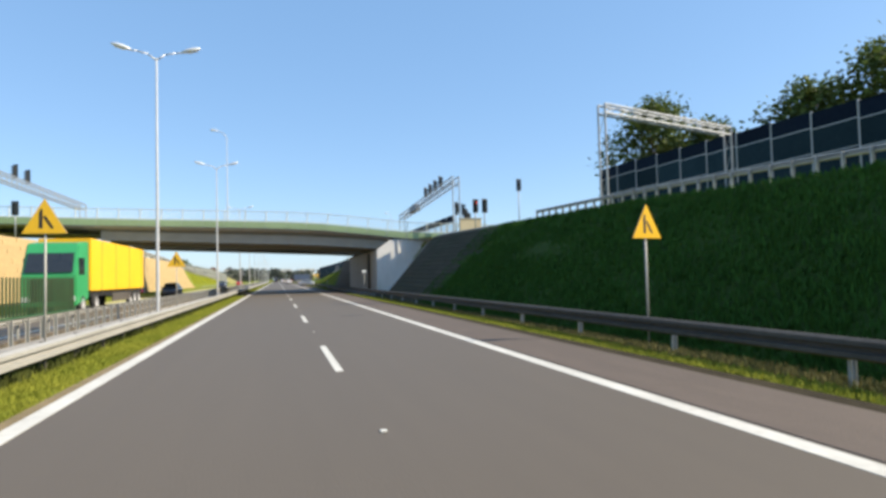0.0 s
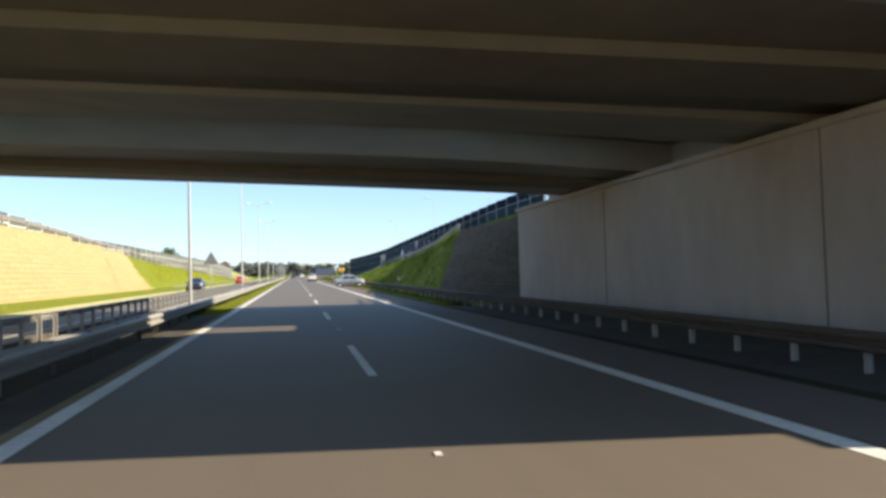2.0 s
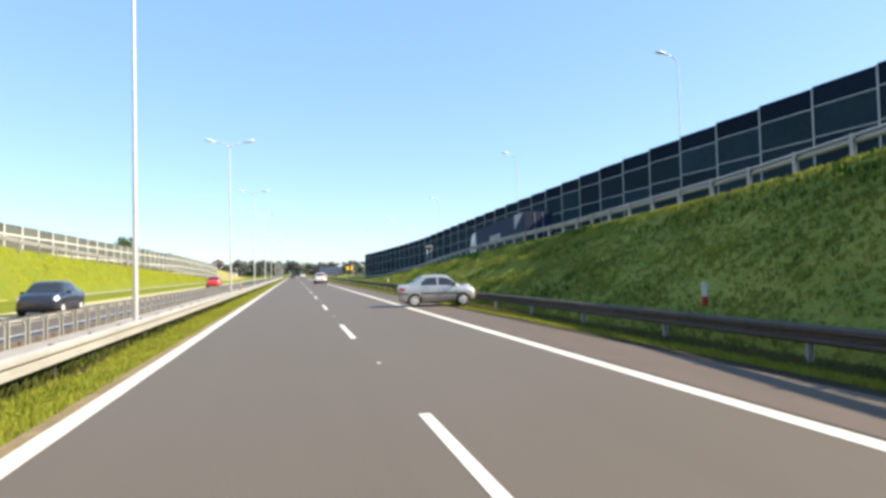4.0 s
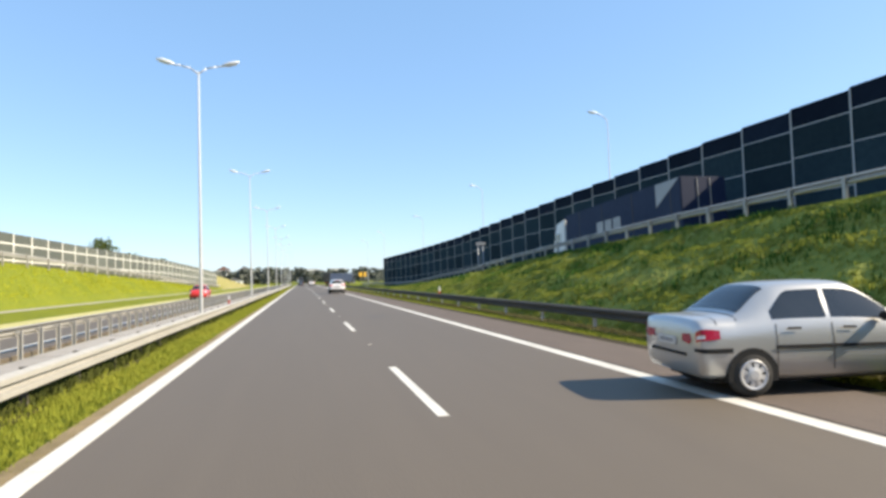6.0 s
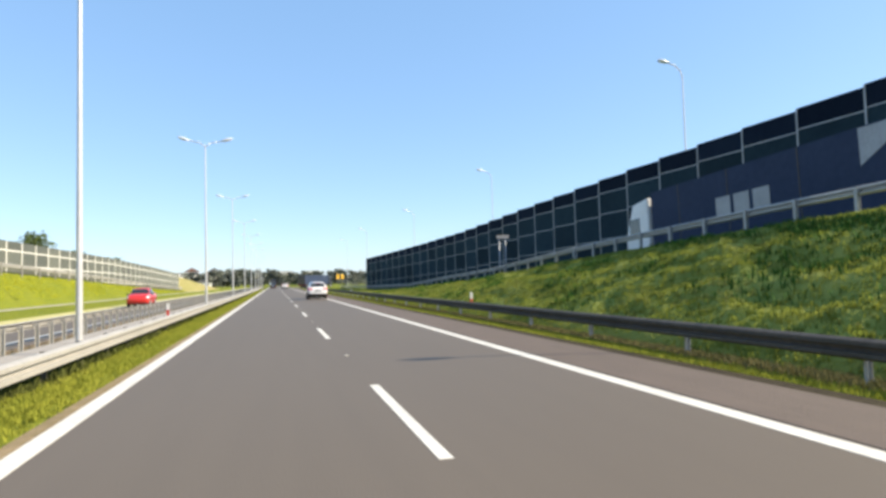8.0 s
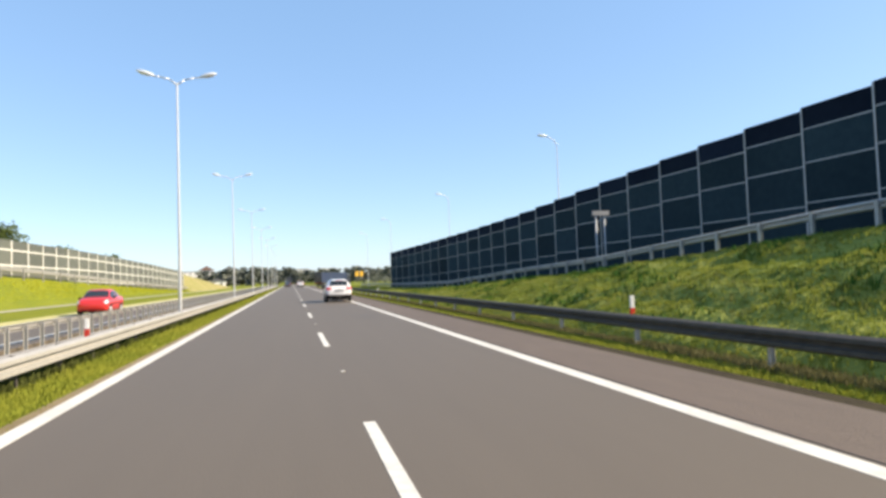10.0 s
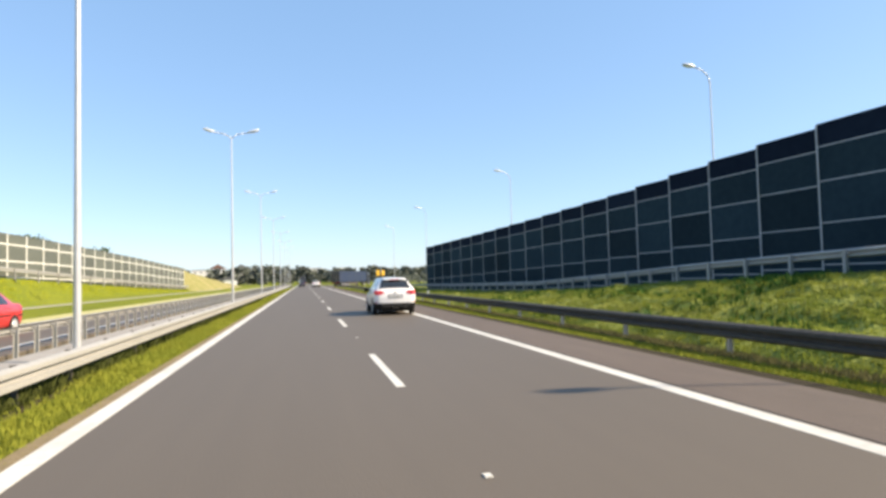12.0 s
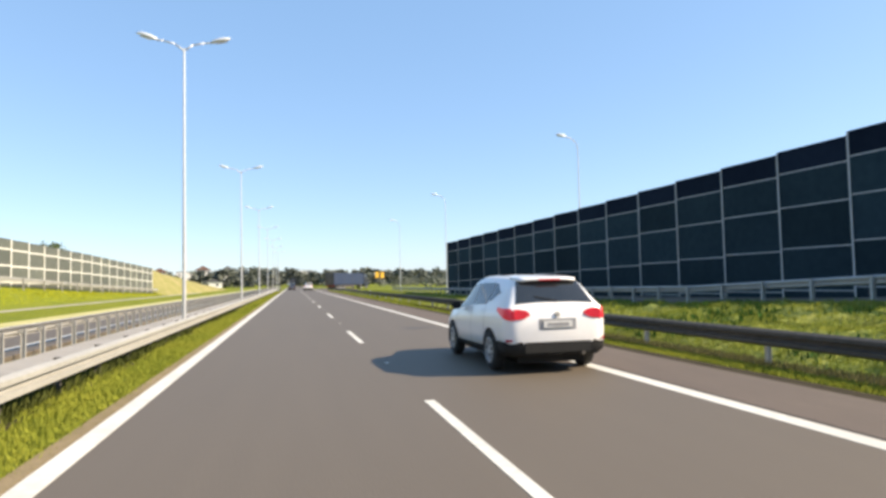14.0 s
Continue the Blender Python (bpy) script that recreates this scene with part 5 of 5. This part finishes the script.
    part("bumper_valance", Geo().box(-0.62, 0.62, -0.012, 0.30, 0.33, 0.565), BLACK_PLASTIC, t, "black lower bumper", bevel=0.03)
    part("plate_recess", Geo().box(-0.33, 0.33, -0.006, 0.03, 0.735, 0.915), PLATE_BAR, t, "", bevel=0.004)
    tg = part("number_plate", Geo().box(-0.26, 0.26, -0.022, -0.005, 0.765, 0.88), PLATE, t, "white plate", bevel=0.004)
    part("plate_bar", Geo().box(-0.19, 0.19, -0.026, -0.023, 0.795, 0.85), PLATE_BAR, tg)
    part("badge", Geo().tube((0, -0.012, 0.985), (0, 0.02, 0.985), 0.045, n=14), GALV, t, "round chrome badge")
    part("exhaust", Geo().tube((0.45, -0.02, 0.33), (0.45, 0.2, 0.33), 0.035, n=10), GALV_DARK, t)
    finish_car(t, b, paint, (0.86, 3.50), 0.345, 4.41)
    return t


suv(pose(2.44, 204.85, 0, 0, 0, 0) @ Matrix.Scale(0.955, 4), WHITE_CAR, "white sport utility car with black lower bumper on the carriageway")
sedan(pose(3.08, 139.86, 0.0, 0, 0, -97) @ Matrix.Scale(0.92, 4), SILVER, "silver four-door saloon with buckled bonnet across the hard shoulder", bent=True)
sedan(pose(-11.7, 203.2, 0, 0, 0, 180), RED_CAR, "bright red saloon on the opposite carriageway")
sedan(pose(-11.7, 145.5, 0, 0, 0, 180), DARK_CAR, "dark blue saloon on the opposite carriageway")
sedan(pose(-11.7, 82.2, 0, 0, 0, 180), DARK_CAR, "dark saloon on the opposite carriageway by the bridge")
sedan(pose(-1.9, 352, 0), DARK_CAR, "dark saloon far ahead in the queue", sy=1.0, group="queue ahead")
suv(pose(1.6, 336, 0), WHITE_CAR, "white car far ahead in the queue", group="queue ahead")


# ---------------------------------------------------------------- lorries
def lorry(at, curtain, cab, rear, label, marks=True):
    """An articulated lorry: y = 0 is the trailer's rear, the cab is ahead."""
    t = thing("lorry", label, "lorry", "lorries", at=at)
    tr = part("trailer", Geo().box(-1.24, 1.24, 0.06, 13.6, 1.15, 3.95), curtain, t, bevel=0.03)
    part("rear_door", Geo().box(-1.22, 1.22, 0.0, 0.058, 1.15, 3.92), rear, tr, "", bevel=0.01)
    for x in (-0.35, 0.35):
        part("lock_bar", Geo().tube((x, -0.03, 1.2), (x, -0.03, 3.85), 0.02, n=6), GALV, tr)
    part("chassis", Geo().box(-1.1, 1.1, 0.1, 13.2, 0.85, 1.14), BLACK_PLASTIC, t)
    part("side_guard", Geo().box(-1.22, -1.18, 3.9, 9.0, 0.45, 0.95).box(1.18, 1.22, 3.9, 9.0, 0.45, 0.95), GALV_DARK, t)
    if marks:
        # plain pale shapes in place of the lettering on the curtain
        for s in (-1,):
            for y in (6.0, 7.05, 8.1):
                part("curtain_mark", Geo().box(s * 1.262, s * 1.244, y, y + 0.85, 2.1, 2.85), SIGN_BACK, tr, "grey block mark")
            flap = Geo().add([(s * 1.262, 0.1, 3.9), (s * 1.262, 2.2, 3.9), (s * 1.262, 2.2, 2.7), (s * 1.244, 0.1, 3.9), (s * 1.244, 2.2, 3.9), (s * 1.244, 2.2, 2.7)], [(0, 1, 2), (5, 4, 3), (0, 3, 4, 1), (1, 4, 5, 2), (2, 5, 3, 0)])
            part("curtain_flap", flap, SIGN_BACK, tr, "grey triangular flap")
    for y in (0.9, 4.6, 8.2, 11.4):
        part("curtain_strap", Geo().box(-1.252, 1.252, y, y + 0.05, 1.1, 3.93), GALV_DARK, tr)
    c = Geo().add([(-1.22, 13.9, 0.75), (1.22, 13.9, 0.75), (1.22, 16.0, 0.45), (-1.22, 16.0, 0.45), (-1.22, 13.9, 3.75), (1.22, 13.9, 3.75), (1.16, 15.35, 3.6), (-1.16, 15.35, 3.6), (1.22, 16.0, 2.0), (-1.22, 16.0, 2.0)],
                  [(0, 3, 2, 1), (0, 1, 5, 4), (4, 5, 6, 7), (7, 6, 8, 9), (9, 8, 2, 3), (0, 4, 7, 9, 3), (1, 2, 8, 6, 5)])
    cb = part("cab", c, cab, t, bevel=0.06)
    part("windscreen", Geo().add([(-1.05, 15.98, 2.12), (1.05, 15.98, 2.12), (1.02, 15.58, 3.1), (-1.02, 15.58, 3.1), (-1.05, 16.03, 2.12), (1.05, 16.03, 2.12), (1.02, 15.63, 3.1), (-1.02, 15.63, 3.1)], [(0, 1, 2, 3), (7, 6, 5, 4), (0, 4, 5, 1), (1, 5, 6, 2), (2, 6, 7, 3), (3, 7, 4, 0)]), CAR_GLASS, cb)
    for s in (-1, 1):
        part("side_window", Geo().box(s * 1.225 - 0.01, s * 1.225 + 0.01, 14.7, 15.6, 2.0, 2.85), CAR_GLASS, cb)
        for y in (1.6, 2.9, 4.2, 14.9):
            wheel(t, s * 1.22, y, 0.5, s)
        wheel(t, s * 1.22, 12.4, 0.5, s)
    part("grille", Geo().box(-0.8, 0.8, 16.0, 16.04, 0.7, 1.8), BLACK_PLASTIC, cb)
    for s in (-1, 1):
        part("head_light", Geo().box(s * 1.0 - 0.16, s * 1.0 + 0.16, 15.99, 16.05, 0.7, 0.95), CLEAR_LAMP, cb)
    part("rear_light_bar", Geo().box(-1.2, 1.2, 0.0, 0.08, 0.82, 1.0), TAIL_RED, t)
    return t


slope = math.degrees(math.atan((crest_r(175) - crest_r(160)) / 15.0))
lorry(pose(17.7, 159.3, crest_r(159.3) - sink(159.3) + 0.08, slope, 0, 0), TRUCK_BLUE, TRUCK_WHITE, TRUCK_DOOR, "dark blue curtain-sided lorry with pale marks on the slip road")
lorry(pose(-11.75, 59.6, 0, 0, 0, 180), TRUCK_YELLOW, TRUCK_GREEN, TRUCK_YELLOW, "yellow curtain-sided lorry with a green cab on the opposite carriageway", marks=False)
lorry(pose(6.6, 343, -0.02, 0, 0, -36), TRUCK_BLUE, DARK_CAR, DARK_CAR, "dark blue lorry turning off where the slip roads join", marks=False)
lorry(pose(-1.8, 470, 0), DARK_CAR, TRUCK_WHITE, DARK_CAR, "dark lorry far ahead in the queue", marks=False)


# ---------------------------------------------------------------- trees
def leaf_cloud(rng, centres, count, spread, size):
    """Many small leaves round the given centres."""
    g = Geo()
    for c in centres:
        for _ in range(count):
            d = Vector((rng.gauss(0, 1), rng.gauss(0, 1), rng.gauss(0, 0.8))) * spread
            p = Vector(c) + d
            u = Vector((rng.uniform(-1, 1), rng.uniform(-1, 1), rng.uniform(-0.6, 0.6))).normalized()
            w = u.cross(Vector((rng.uniform(-1, 1), rng.uniform(-1, 1), rng.uniform(-1, 1)))).normalized()
            s = size * rng.uniform(0.6, 1.3)
            g.add([p - u * s, p + w * s * 0.55, p + u * s, p - w * s * 0.55], [(0, 1, 2, 3)])
    return g


def tree(at, height, seed, label, leaves=70, clumps=38, size=0.16, group="trees", thin=1.0):
    rng = random.Random(seed)
    t = thing("tree", label, "tree", group, at=at)
    tr = Geo()
    tr.tube((0, 0, -0.4), (0.05, 0.02, height * 0.35), height * 0.022, height * 0.015, 9)
    tr.tube((0.05, 0.02, height * 0.35), (0.0, 0.1, height * 0.9), height * 0.015, 0.02, 8)
    ends = []
    for i in range(clumps):
        k = 0.28 + 0.70 * (i / clumps)
        a = i * 2.4 + rng.uniform(-0.4, 0.4)
        reach = height * 0.30 * thin * math.sin(min(1.0, (1.02 - k) * 1.5 + 0.12) * math.pi * 0.5) * rng.uniform(0.6, 1.1)
        z0 = height * k * 0.88
        p = (reach * math.cos(a), reach * math.sin(a), z0 + reach * 0.35 + height * 0.03)
        tr.tube((0.03, 0.05, z0), p, height * 0.006, 0.008, 5, caps=False)
        ends += [p, (p[0] * 0.6, p[1] * 0.6, p[2] * 0.97)]
    part("trunk", tr, BARK, t, "brown trunk with limbs", smooth=True)
    part("crown", leaf_cloud(rng, ends, leaves, height * 0.045, size), LEAF, t, "green leafy crown")
    return t


oak = tree(pose(42.0, 73.5, 4.8) @ Matrix.Scale(1.95, 4), 9.0, 3, "green leafy tree behind the noise barrier")
birch = tree(pose(47.0, 76.5, 5.0) @ Matrix.Scale(1.8, 4), 7.6, 8, "slender green tree behind the noise barrier", thin=0.8)
copy_thing(oak, pose(52.5, 61.0, 4.2, 0, 0, 70))
copy_thing(birch, pose(46.0, 68.0, 5.0, 0, 0, 140))
copy_thing(oak, pose(55.5, 54.0, 6.2, 0, 0, 210))
small_tree = tree(pose(-33, 262, 0.8), 7.4, 17, "small green tree behind the far barrier", clumps=26, leaves=50)
for x, y, a, which in ((-38, 276, 80, small_tree), (-34, 292, 150, small_tree), (-41, 305, 200, small_tree), (-36, 330, 260, small_tree), (-32, 240, 310, small_tree), (-40, 222, 33, small_tree), (-44, 350, 71, small_tree)):
    copy_thing(which, pose(x, y, crest_l(y) - 0.4, 0, 0, a) @ Matrix.Scale(0.92 + 0.09 * (a % 4), 4))

# far woods on the rising country ahead
rng = random.Random(21)
g = Geo()
for k in range(420):
    x = rng.uniform(-150, 190)
    y = rng.uniform(520, 760)
    z = (y - 500) * 0.006
    h = rng.uniform(7, 13) * (1.1 if -45 < x < 0 else 0.8)
    if -150 < x < -90 and rng.random() < 0.5:
        continue
    g.tube((x, y, z - 0.5), (x, y, z + h * 0.6), 0.25, 0.1, 5, caps=False)
    cs = [(x + rng.gauss(0, h * 0.17), y + rng.gauss(0, h * 0.17), z + h * rng.uniform(0.1, 0.85)) for _ in range(12)]
    c = leaf_cloud(rng, cs, 12, h * 0.06, 0.8)
    g.add(c.v, c.f)
    c = leaf_cloud(rng, cs, 5, h * 0.05, 1.7)
    g.add(c.v, c.f)
tagged(part("far_woods", g, LEAF_FAR), "belt of trees on the horizon, with distance haze put into its grey-green", "trees", kind="stuff")
# roadside bushes near the end of the ramps
g = Geo()
for k in range(90):
    x, y = rng.uniform(24, 70), rng.uniform(285, 420)
    h = rng.uniform(1.5, 4.0)
    c = leaf_cloud(rng, [(x + rng.gauss(0, 0.7), y + rng.gauss(0, 0.7), 0.3 + h * rng.uniform(0.1, 0.8)) for _ in range(7)], 9, 0.45, 0.35)
    g.add(c.v, c.f)
for k in range(60):
    x, y = rng.uniform(-95, -34), rng.uniform(380, 470)
    h = rng.uniform(2, 5)
    c = leaf_cloud(rng, [(x + rng.gauss(0, 0.9), y + rng.gauss(0, 0.9), 0.3 + h * rng.uniform(0.1, 0.8)) for _ in range(7)], 9, 0.55, 0.42)
    g.add(c.v, c.f)
tagged(part("bushes", g, LEAF_FAR), "dense bushes beside the road far ahead, with haze put into their green", "bushes", kind="stuff")


# ---------------------------------------------------------------- far houses and earth bank
def house(at, w, d, h, roof_h, roof, label, floors=2, group="far houses"):
    t = thing("house", label, "house", group, at=at)
    wl = part("wall", Geo().box(-w / 2, w / 2, -d / 2, d / 2, -1, h), PLASTER, t)
    if roof_h > 0:
        pts = [(-w / 2 - 0.4, h - 0.1), (0, h + roof_h), (w / 2 + 0.4, h - 0.1)]
        part("roof", prism(pts, -d / 2 - 0.4, d / 2 + 0.4), roof, t)
    else:
        part("roof", Geo().box(-w / 2 - 0.2, w / 2 + 0.2, -d / 2 - 0.2, d / 2 + 0.2, h, h + 0.4), roof, t)
    n = max(2, int(w / 3.2))
    for f in range(floors):
        for i in range(n):
            x = -w / 2 + w * (i + 0.5) / n
            z = h * (f + 0.5) / floors
            wf = part("window", Geo().box(x - 0.6, x + 0.6, -d / 2 - 0.05, -d / 2 + 0.02, z - 0.7, z + 0.7), SIGN_WHITE, t)
            part("pane", Geo().box(x - 0.5, x + 0.5, -d / 2 - 0.07, -d / 2 - 0.051, z - 0.6, z + 0.6), CAR_GLASS, wf)
    return t


for x, y, z, w, h, rh, rf, fl in ((-98, 700, 6.0, 13, 6, 3.5, ROOF, 2), (-74, 660, 5.2, 12, 6.0, 0, ROOF_GREY, 2), (-60, 640, 6.4, 10, 5.5, 3, ROOF, 2), (-46, 655, 6.5, 9, 5.5, 3, ROOF_GREY, 2), (-40, 520, 0.5, 9, 2.8, 1.4, ROOF_GREY, 1)):
    house(pose(x, y, z, 0, 0, 8), w, 10, h, rh, rf, "white plastered house among trees far off", fl)
house(pose(31, 735, 7.0), 15, 20, 5.4, 0, SIGN_WHITE, "long low white warehouse beyond the woods", 1, group="")
house(pose(9, 740, 7.4), 11, 18, 5.2, 0, SIGN_WHITE, "white warehouse roof beyond the woods", 1, group="")

# bare earth mound behind the end of the far barrier
g = Geo()
nx, ny = 26, 40
for j in range(ny + 1):
    for i in range(nx + 1):
        u, w = i / nx, j / ny
        x, y = -19.4 - 38 * u, 296 + 120 * w
        h = 5.6 * math.sin(min(1.0, u * 5.0) * math.pi * 0.5) * math.sin(min(1.0, w * 6.0 + 0.25) * math.pi * 0.5) * (1 - 0.95 * w) + 0.35 * noise.noise((x * 0.2, y * 0.12, 0))
        g.v.append((x, y, max(-0.3, h - 0.2)))
g.f = [(j * (nx + 1) + i, j * (nx + 1) + i + 1, (j + 1) * (nx + 1) + i + 1, (j + 1) * (nx + 1) + i) for j in range(ny) for i in range(nx)]
tagged(part("earth_mound", g, MOUND, smooth=True), "bare sandy earth mound with thin grass", "mound", kind="structure")


# ---------------------------------------------------------------- grass
def blades(name, label, material, boxes, seed, clump=(-0.75, 0.25), grain=(0.9, 0.35)):
    """Tufts of thin curved blades. boxes: (count, x0, x1, y0, y1, height, width, ground function)."""
    r = np.random.RandomState(seed)
    vs, fs = [], []
    base = 0
    for count, x0, x1, y0, y1, h, w, ground in boxes:
        x = r.uniform(x0, x1, count)
        y = r.uniform(y0, y1, count)
        keep = np.array([noise.noise((a * grain[0], b * grain[1], 2.0 + seed)) > r.uniform(*clump) for a, b in zip(x, y)])
        x, y = x[keep], y[keep]
        z = np.array([ground(a, b) for a, b in zip(x, y)])
        for _ in range(4):
            n = len(x)
            a = r.uniform(0, 2 * np.pi, n)
            hh = h * r.uniform(0.45, 1.25, n)
            lean = r.uniform(0.1, 0.55, n) * hh
            ox, oy = x + r.normal(0, 0.03 + w, n), y + r.normal(0, 0.03 + w, n)
            dx, dy = np.cos(a), np.sin(a)
            ww = w * r.uniform(0.7, 1.3, n)
            p0 = np.stack([ox - dy * ww, oy + dx * ww, z - 0.02], 1)
            p1 = np.stack([ox + dy * ww, oy - dx * ww, z - 0.02], 1)
            p2 = np.stack([ox + dx * lean * 0.4 + dy * ww * 0.7, oy + dy * lean * 0.4 - dx * ww * 0.7, z + hh * 0.6], 1)
            p3 = np.stack([ox + dx * lean, oy + dy * lean, z + hh], 1)
            allv = np.stack([p0, p1, p2, p3], 1).reshape(-1, 3)
            vs.append(allv)
            idx = base + np.arange(n)[:, None] * 4
            fs.append(np.concatenate([idx, idx + 1, idx + 2, idx + 3], 1))
            base += 4 * n
    me = bpy.data.meshes.new(name)
    me.from_pydata(np.concatenate(vs).tolist(), [], np.concatenate(fs).tolist())
    me.materials.append(material)
    return tagged(new(name, me), label, "grass", kind="stuff")


def verge_r(x, y):
    return -0.05 - 0.07 * (x - 4.9)


def bank_r(x, y):
    fr, cr, zr = (lerp_table(BANK_R, y, c) for c in (1, 2, 3))
    k = min(max((x - fr) / (cr - fr), 0.0), 1.0)
    z = -0.24 + (zr + 0.24) * k
    if y > 112:
        swell = noise.noise((x * 1.3, y * 0.75, 4.0)) + 0.6 * noise.noise((x * 2.9, y * 2.1, 9.0)) + 0.5 * noise.noise((x * 0.4, y * 0.2, 1.0))
        z += min(1.0, k * 6, (1 - k) * 6) * min(1.0, (y - 112) / 6) * (0.10 + 0.19 * swell)
    return z


# tussocky sward laid over the slip road bank
g = Geo()
ys = np.arange(112.0, 262.0, 0.33)
for y in ys:
    fr, cr = (lerp_table(BANK_R, y, c) for c in (1, 2))
    for i in range(25):
        x = fr + (cr - fr) * i / 24
        g.v.append((x, y, bank_r(x, y) + (0.015 if 0 < i < 24 else -0.12)))
g.f = [(r * 25 + i, r * 25 + i + 1, r * 25 + i + 26, r * 25 + i + 25) for r in range(len(ys) - 1) for i in range(24)]
tagged(part("bank_sward", g, SWARD, smooth=True), "tussocky green and yellowed sward on the slip road bank", "bank", kind="structure")


def bank_l(x, y):
    fl, cl, zl = (lerp_table(BANK_L, y, c) for c in (1, 2, 3))
    k = min(max((x - fl) / (cl - fl), 0.0), 1.0)
    return -0.12 + (zl + 0.12) * k


low = lambda x, y: -0.10
blades("verge_grass", "tufted yellow-green grass on the median verge", BLADE, [(22000, -5.2, -3.98, 10, 75, 0.10, 0.008, low), (20000, -5.2, -3.98, 98, 160, 0.10, 0.008, low), (28000, -5.2, -3.98, 160, 235, 0.10, 0.008, low), (5000, -4.95, -4.3, 235, 330, 0.2, 0.03, low), (5000, -4.1, -3.86, 120, 230, 0.07, 0.01, low)], 1)
blades("verge_grass", "olive grass under the median guard rail, darkened for the shade of the beam", BLADE_SHADE, [(9000, -5.7, -5.0, 10, 75, 0.24, 0.012, low), (20000, -5.7, -5.0, 98, 235, 0.24, 0.012, low)], 7)
blades("verge_grass", "rough grass between asphalt and guard rail", BLADE, [(16000, 5.55, 6.2, 10, 64.5, 0.11, 0.010, verge_r), (700, 5.55, 6.2, 64.5, 72, 0.09, 0.010, verge_r), (15000, 5.55, 6.2, 99, 150, 0.11, 0.010, verge_r), (28000, 5.55, 6.2, 150, 235, 0.11, 0.010, verge_r), (5000, 5.5, 7.0, 235, 330, 0.2, 0.03, verge_r)], 2)
blades("bank_grass", "long uneven grass on the slip road bank", BLADE_BANK, [(42000, 7.1, 12.7, 110, 150, 0.085, 0.016, bank_r), (60000, 7.0, 12.8, 150, 215, 0.085, 0.015, bank_r), (9000, 7.6, 12.5, 215, 300, 0.16, 0.03, bank_r)], 3)
# these dark blades carry the shade of the bank in their colour
blades("bank_grass", "dense grass on the bank before the bridge, with its shade put into the dark green", BLADE_DARK, [(34000, 7.2, 12.6, 4, 45.5, 0.2, 0.03, bank_r), (1800, 7.2, 12.6, 45.5, 49, 0.14, 0.025, bank_r)], 6)
blades("bank_grass", "dry tan grass tufts on the slip road bank", BLADE_DRY, [(8000, 7.2, 12.4, 110, 160, 0.11, 0.016, bank_r), (9000, 7.1, 12.4, 160, 230, 0.11, 0.016, bank_r)], 11, clump=(-0.05, 0.25), grain=(0.6, 0.22))
blades("verge_grass", "dry brownish grass behind the motorway guard rail", BLADE_BROWN, [(8500, 6.15, 7.1, 10, 65, 0.15, 0.012, verge_r), (11000, 6.15, 7.1, 99, 150, 0.15, 0.012, verge_r), (20000, 6.15, 7.0, 150, 235, 0.15, 0.012, verge_r)], 12)
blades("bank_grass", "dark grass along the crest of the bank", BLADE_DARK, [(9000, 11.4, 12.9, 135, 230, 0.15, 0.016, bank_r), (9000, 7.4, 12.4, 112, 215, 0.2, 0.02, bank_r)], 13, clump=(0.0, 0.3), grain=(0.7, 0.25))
blades("bank_grass", "grass on the far bank", BLADE_FAR, [(26000, -21.3, -18.4, 160, 300, 0.09, 0.022, bank_l)], 4)
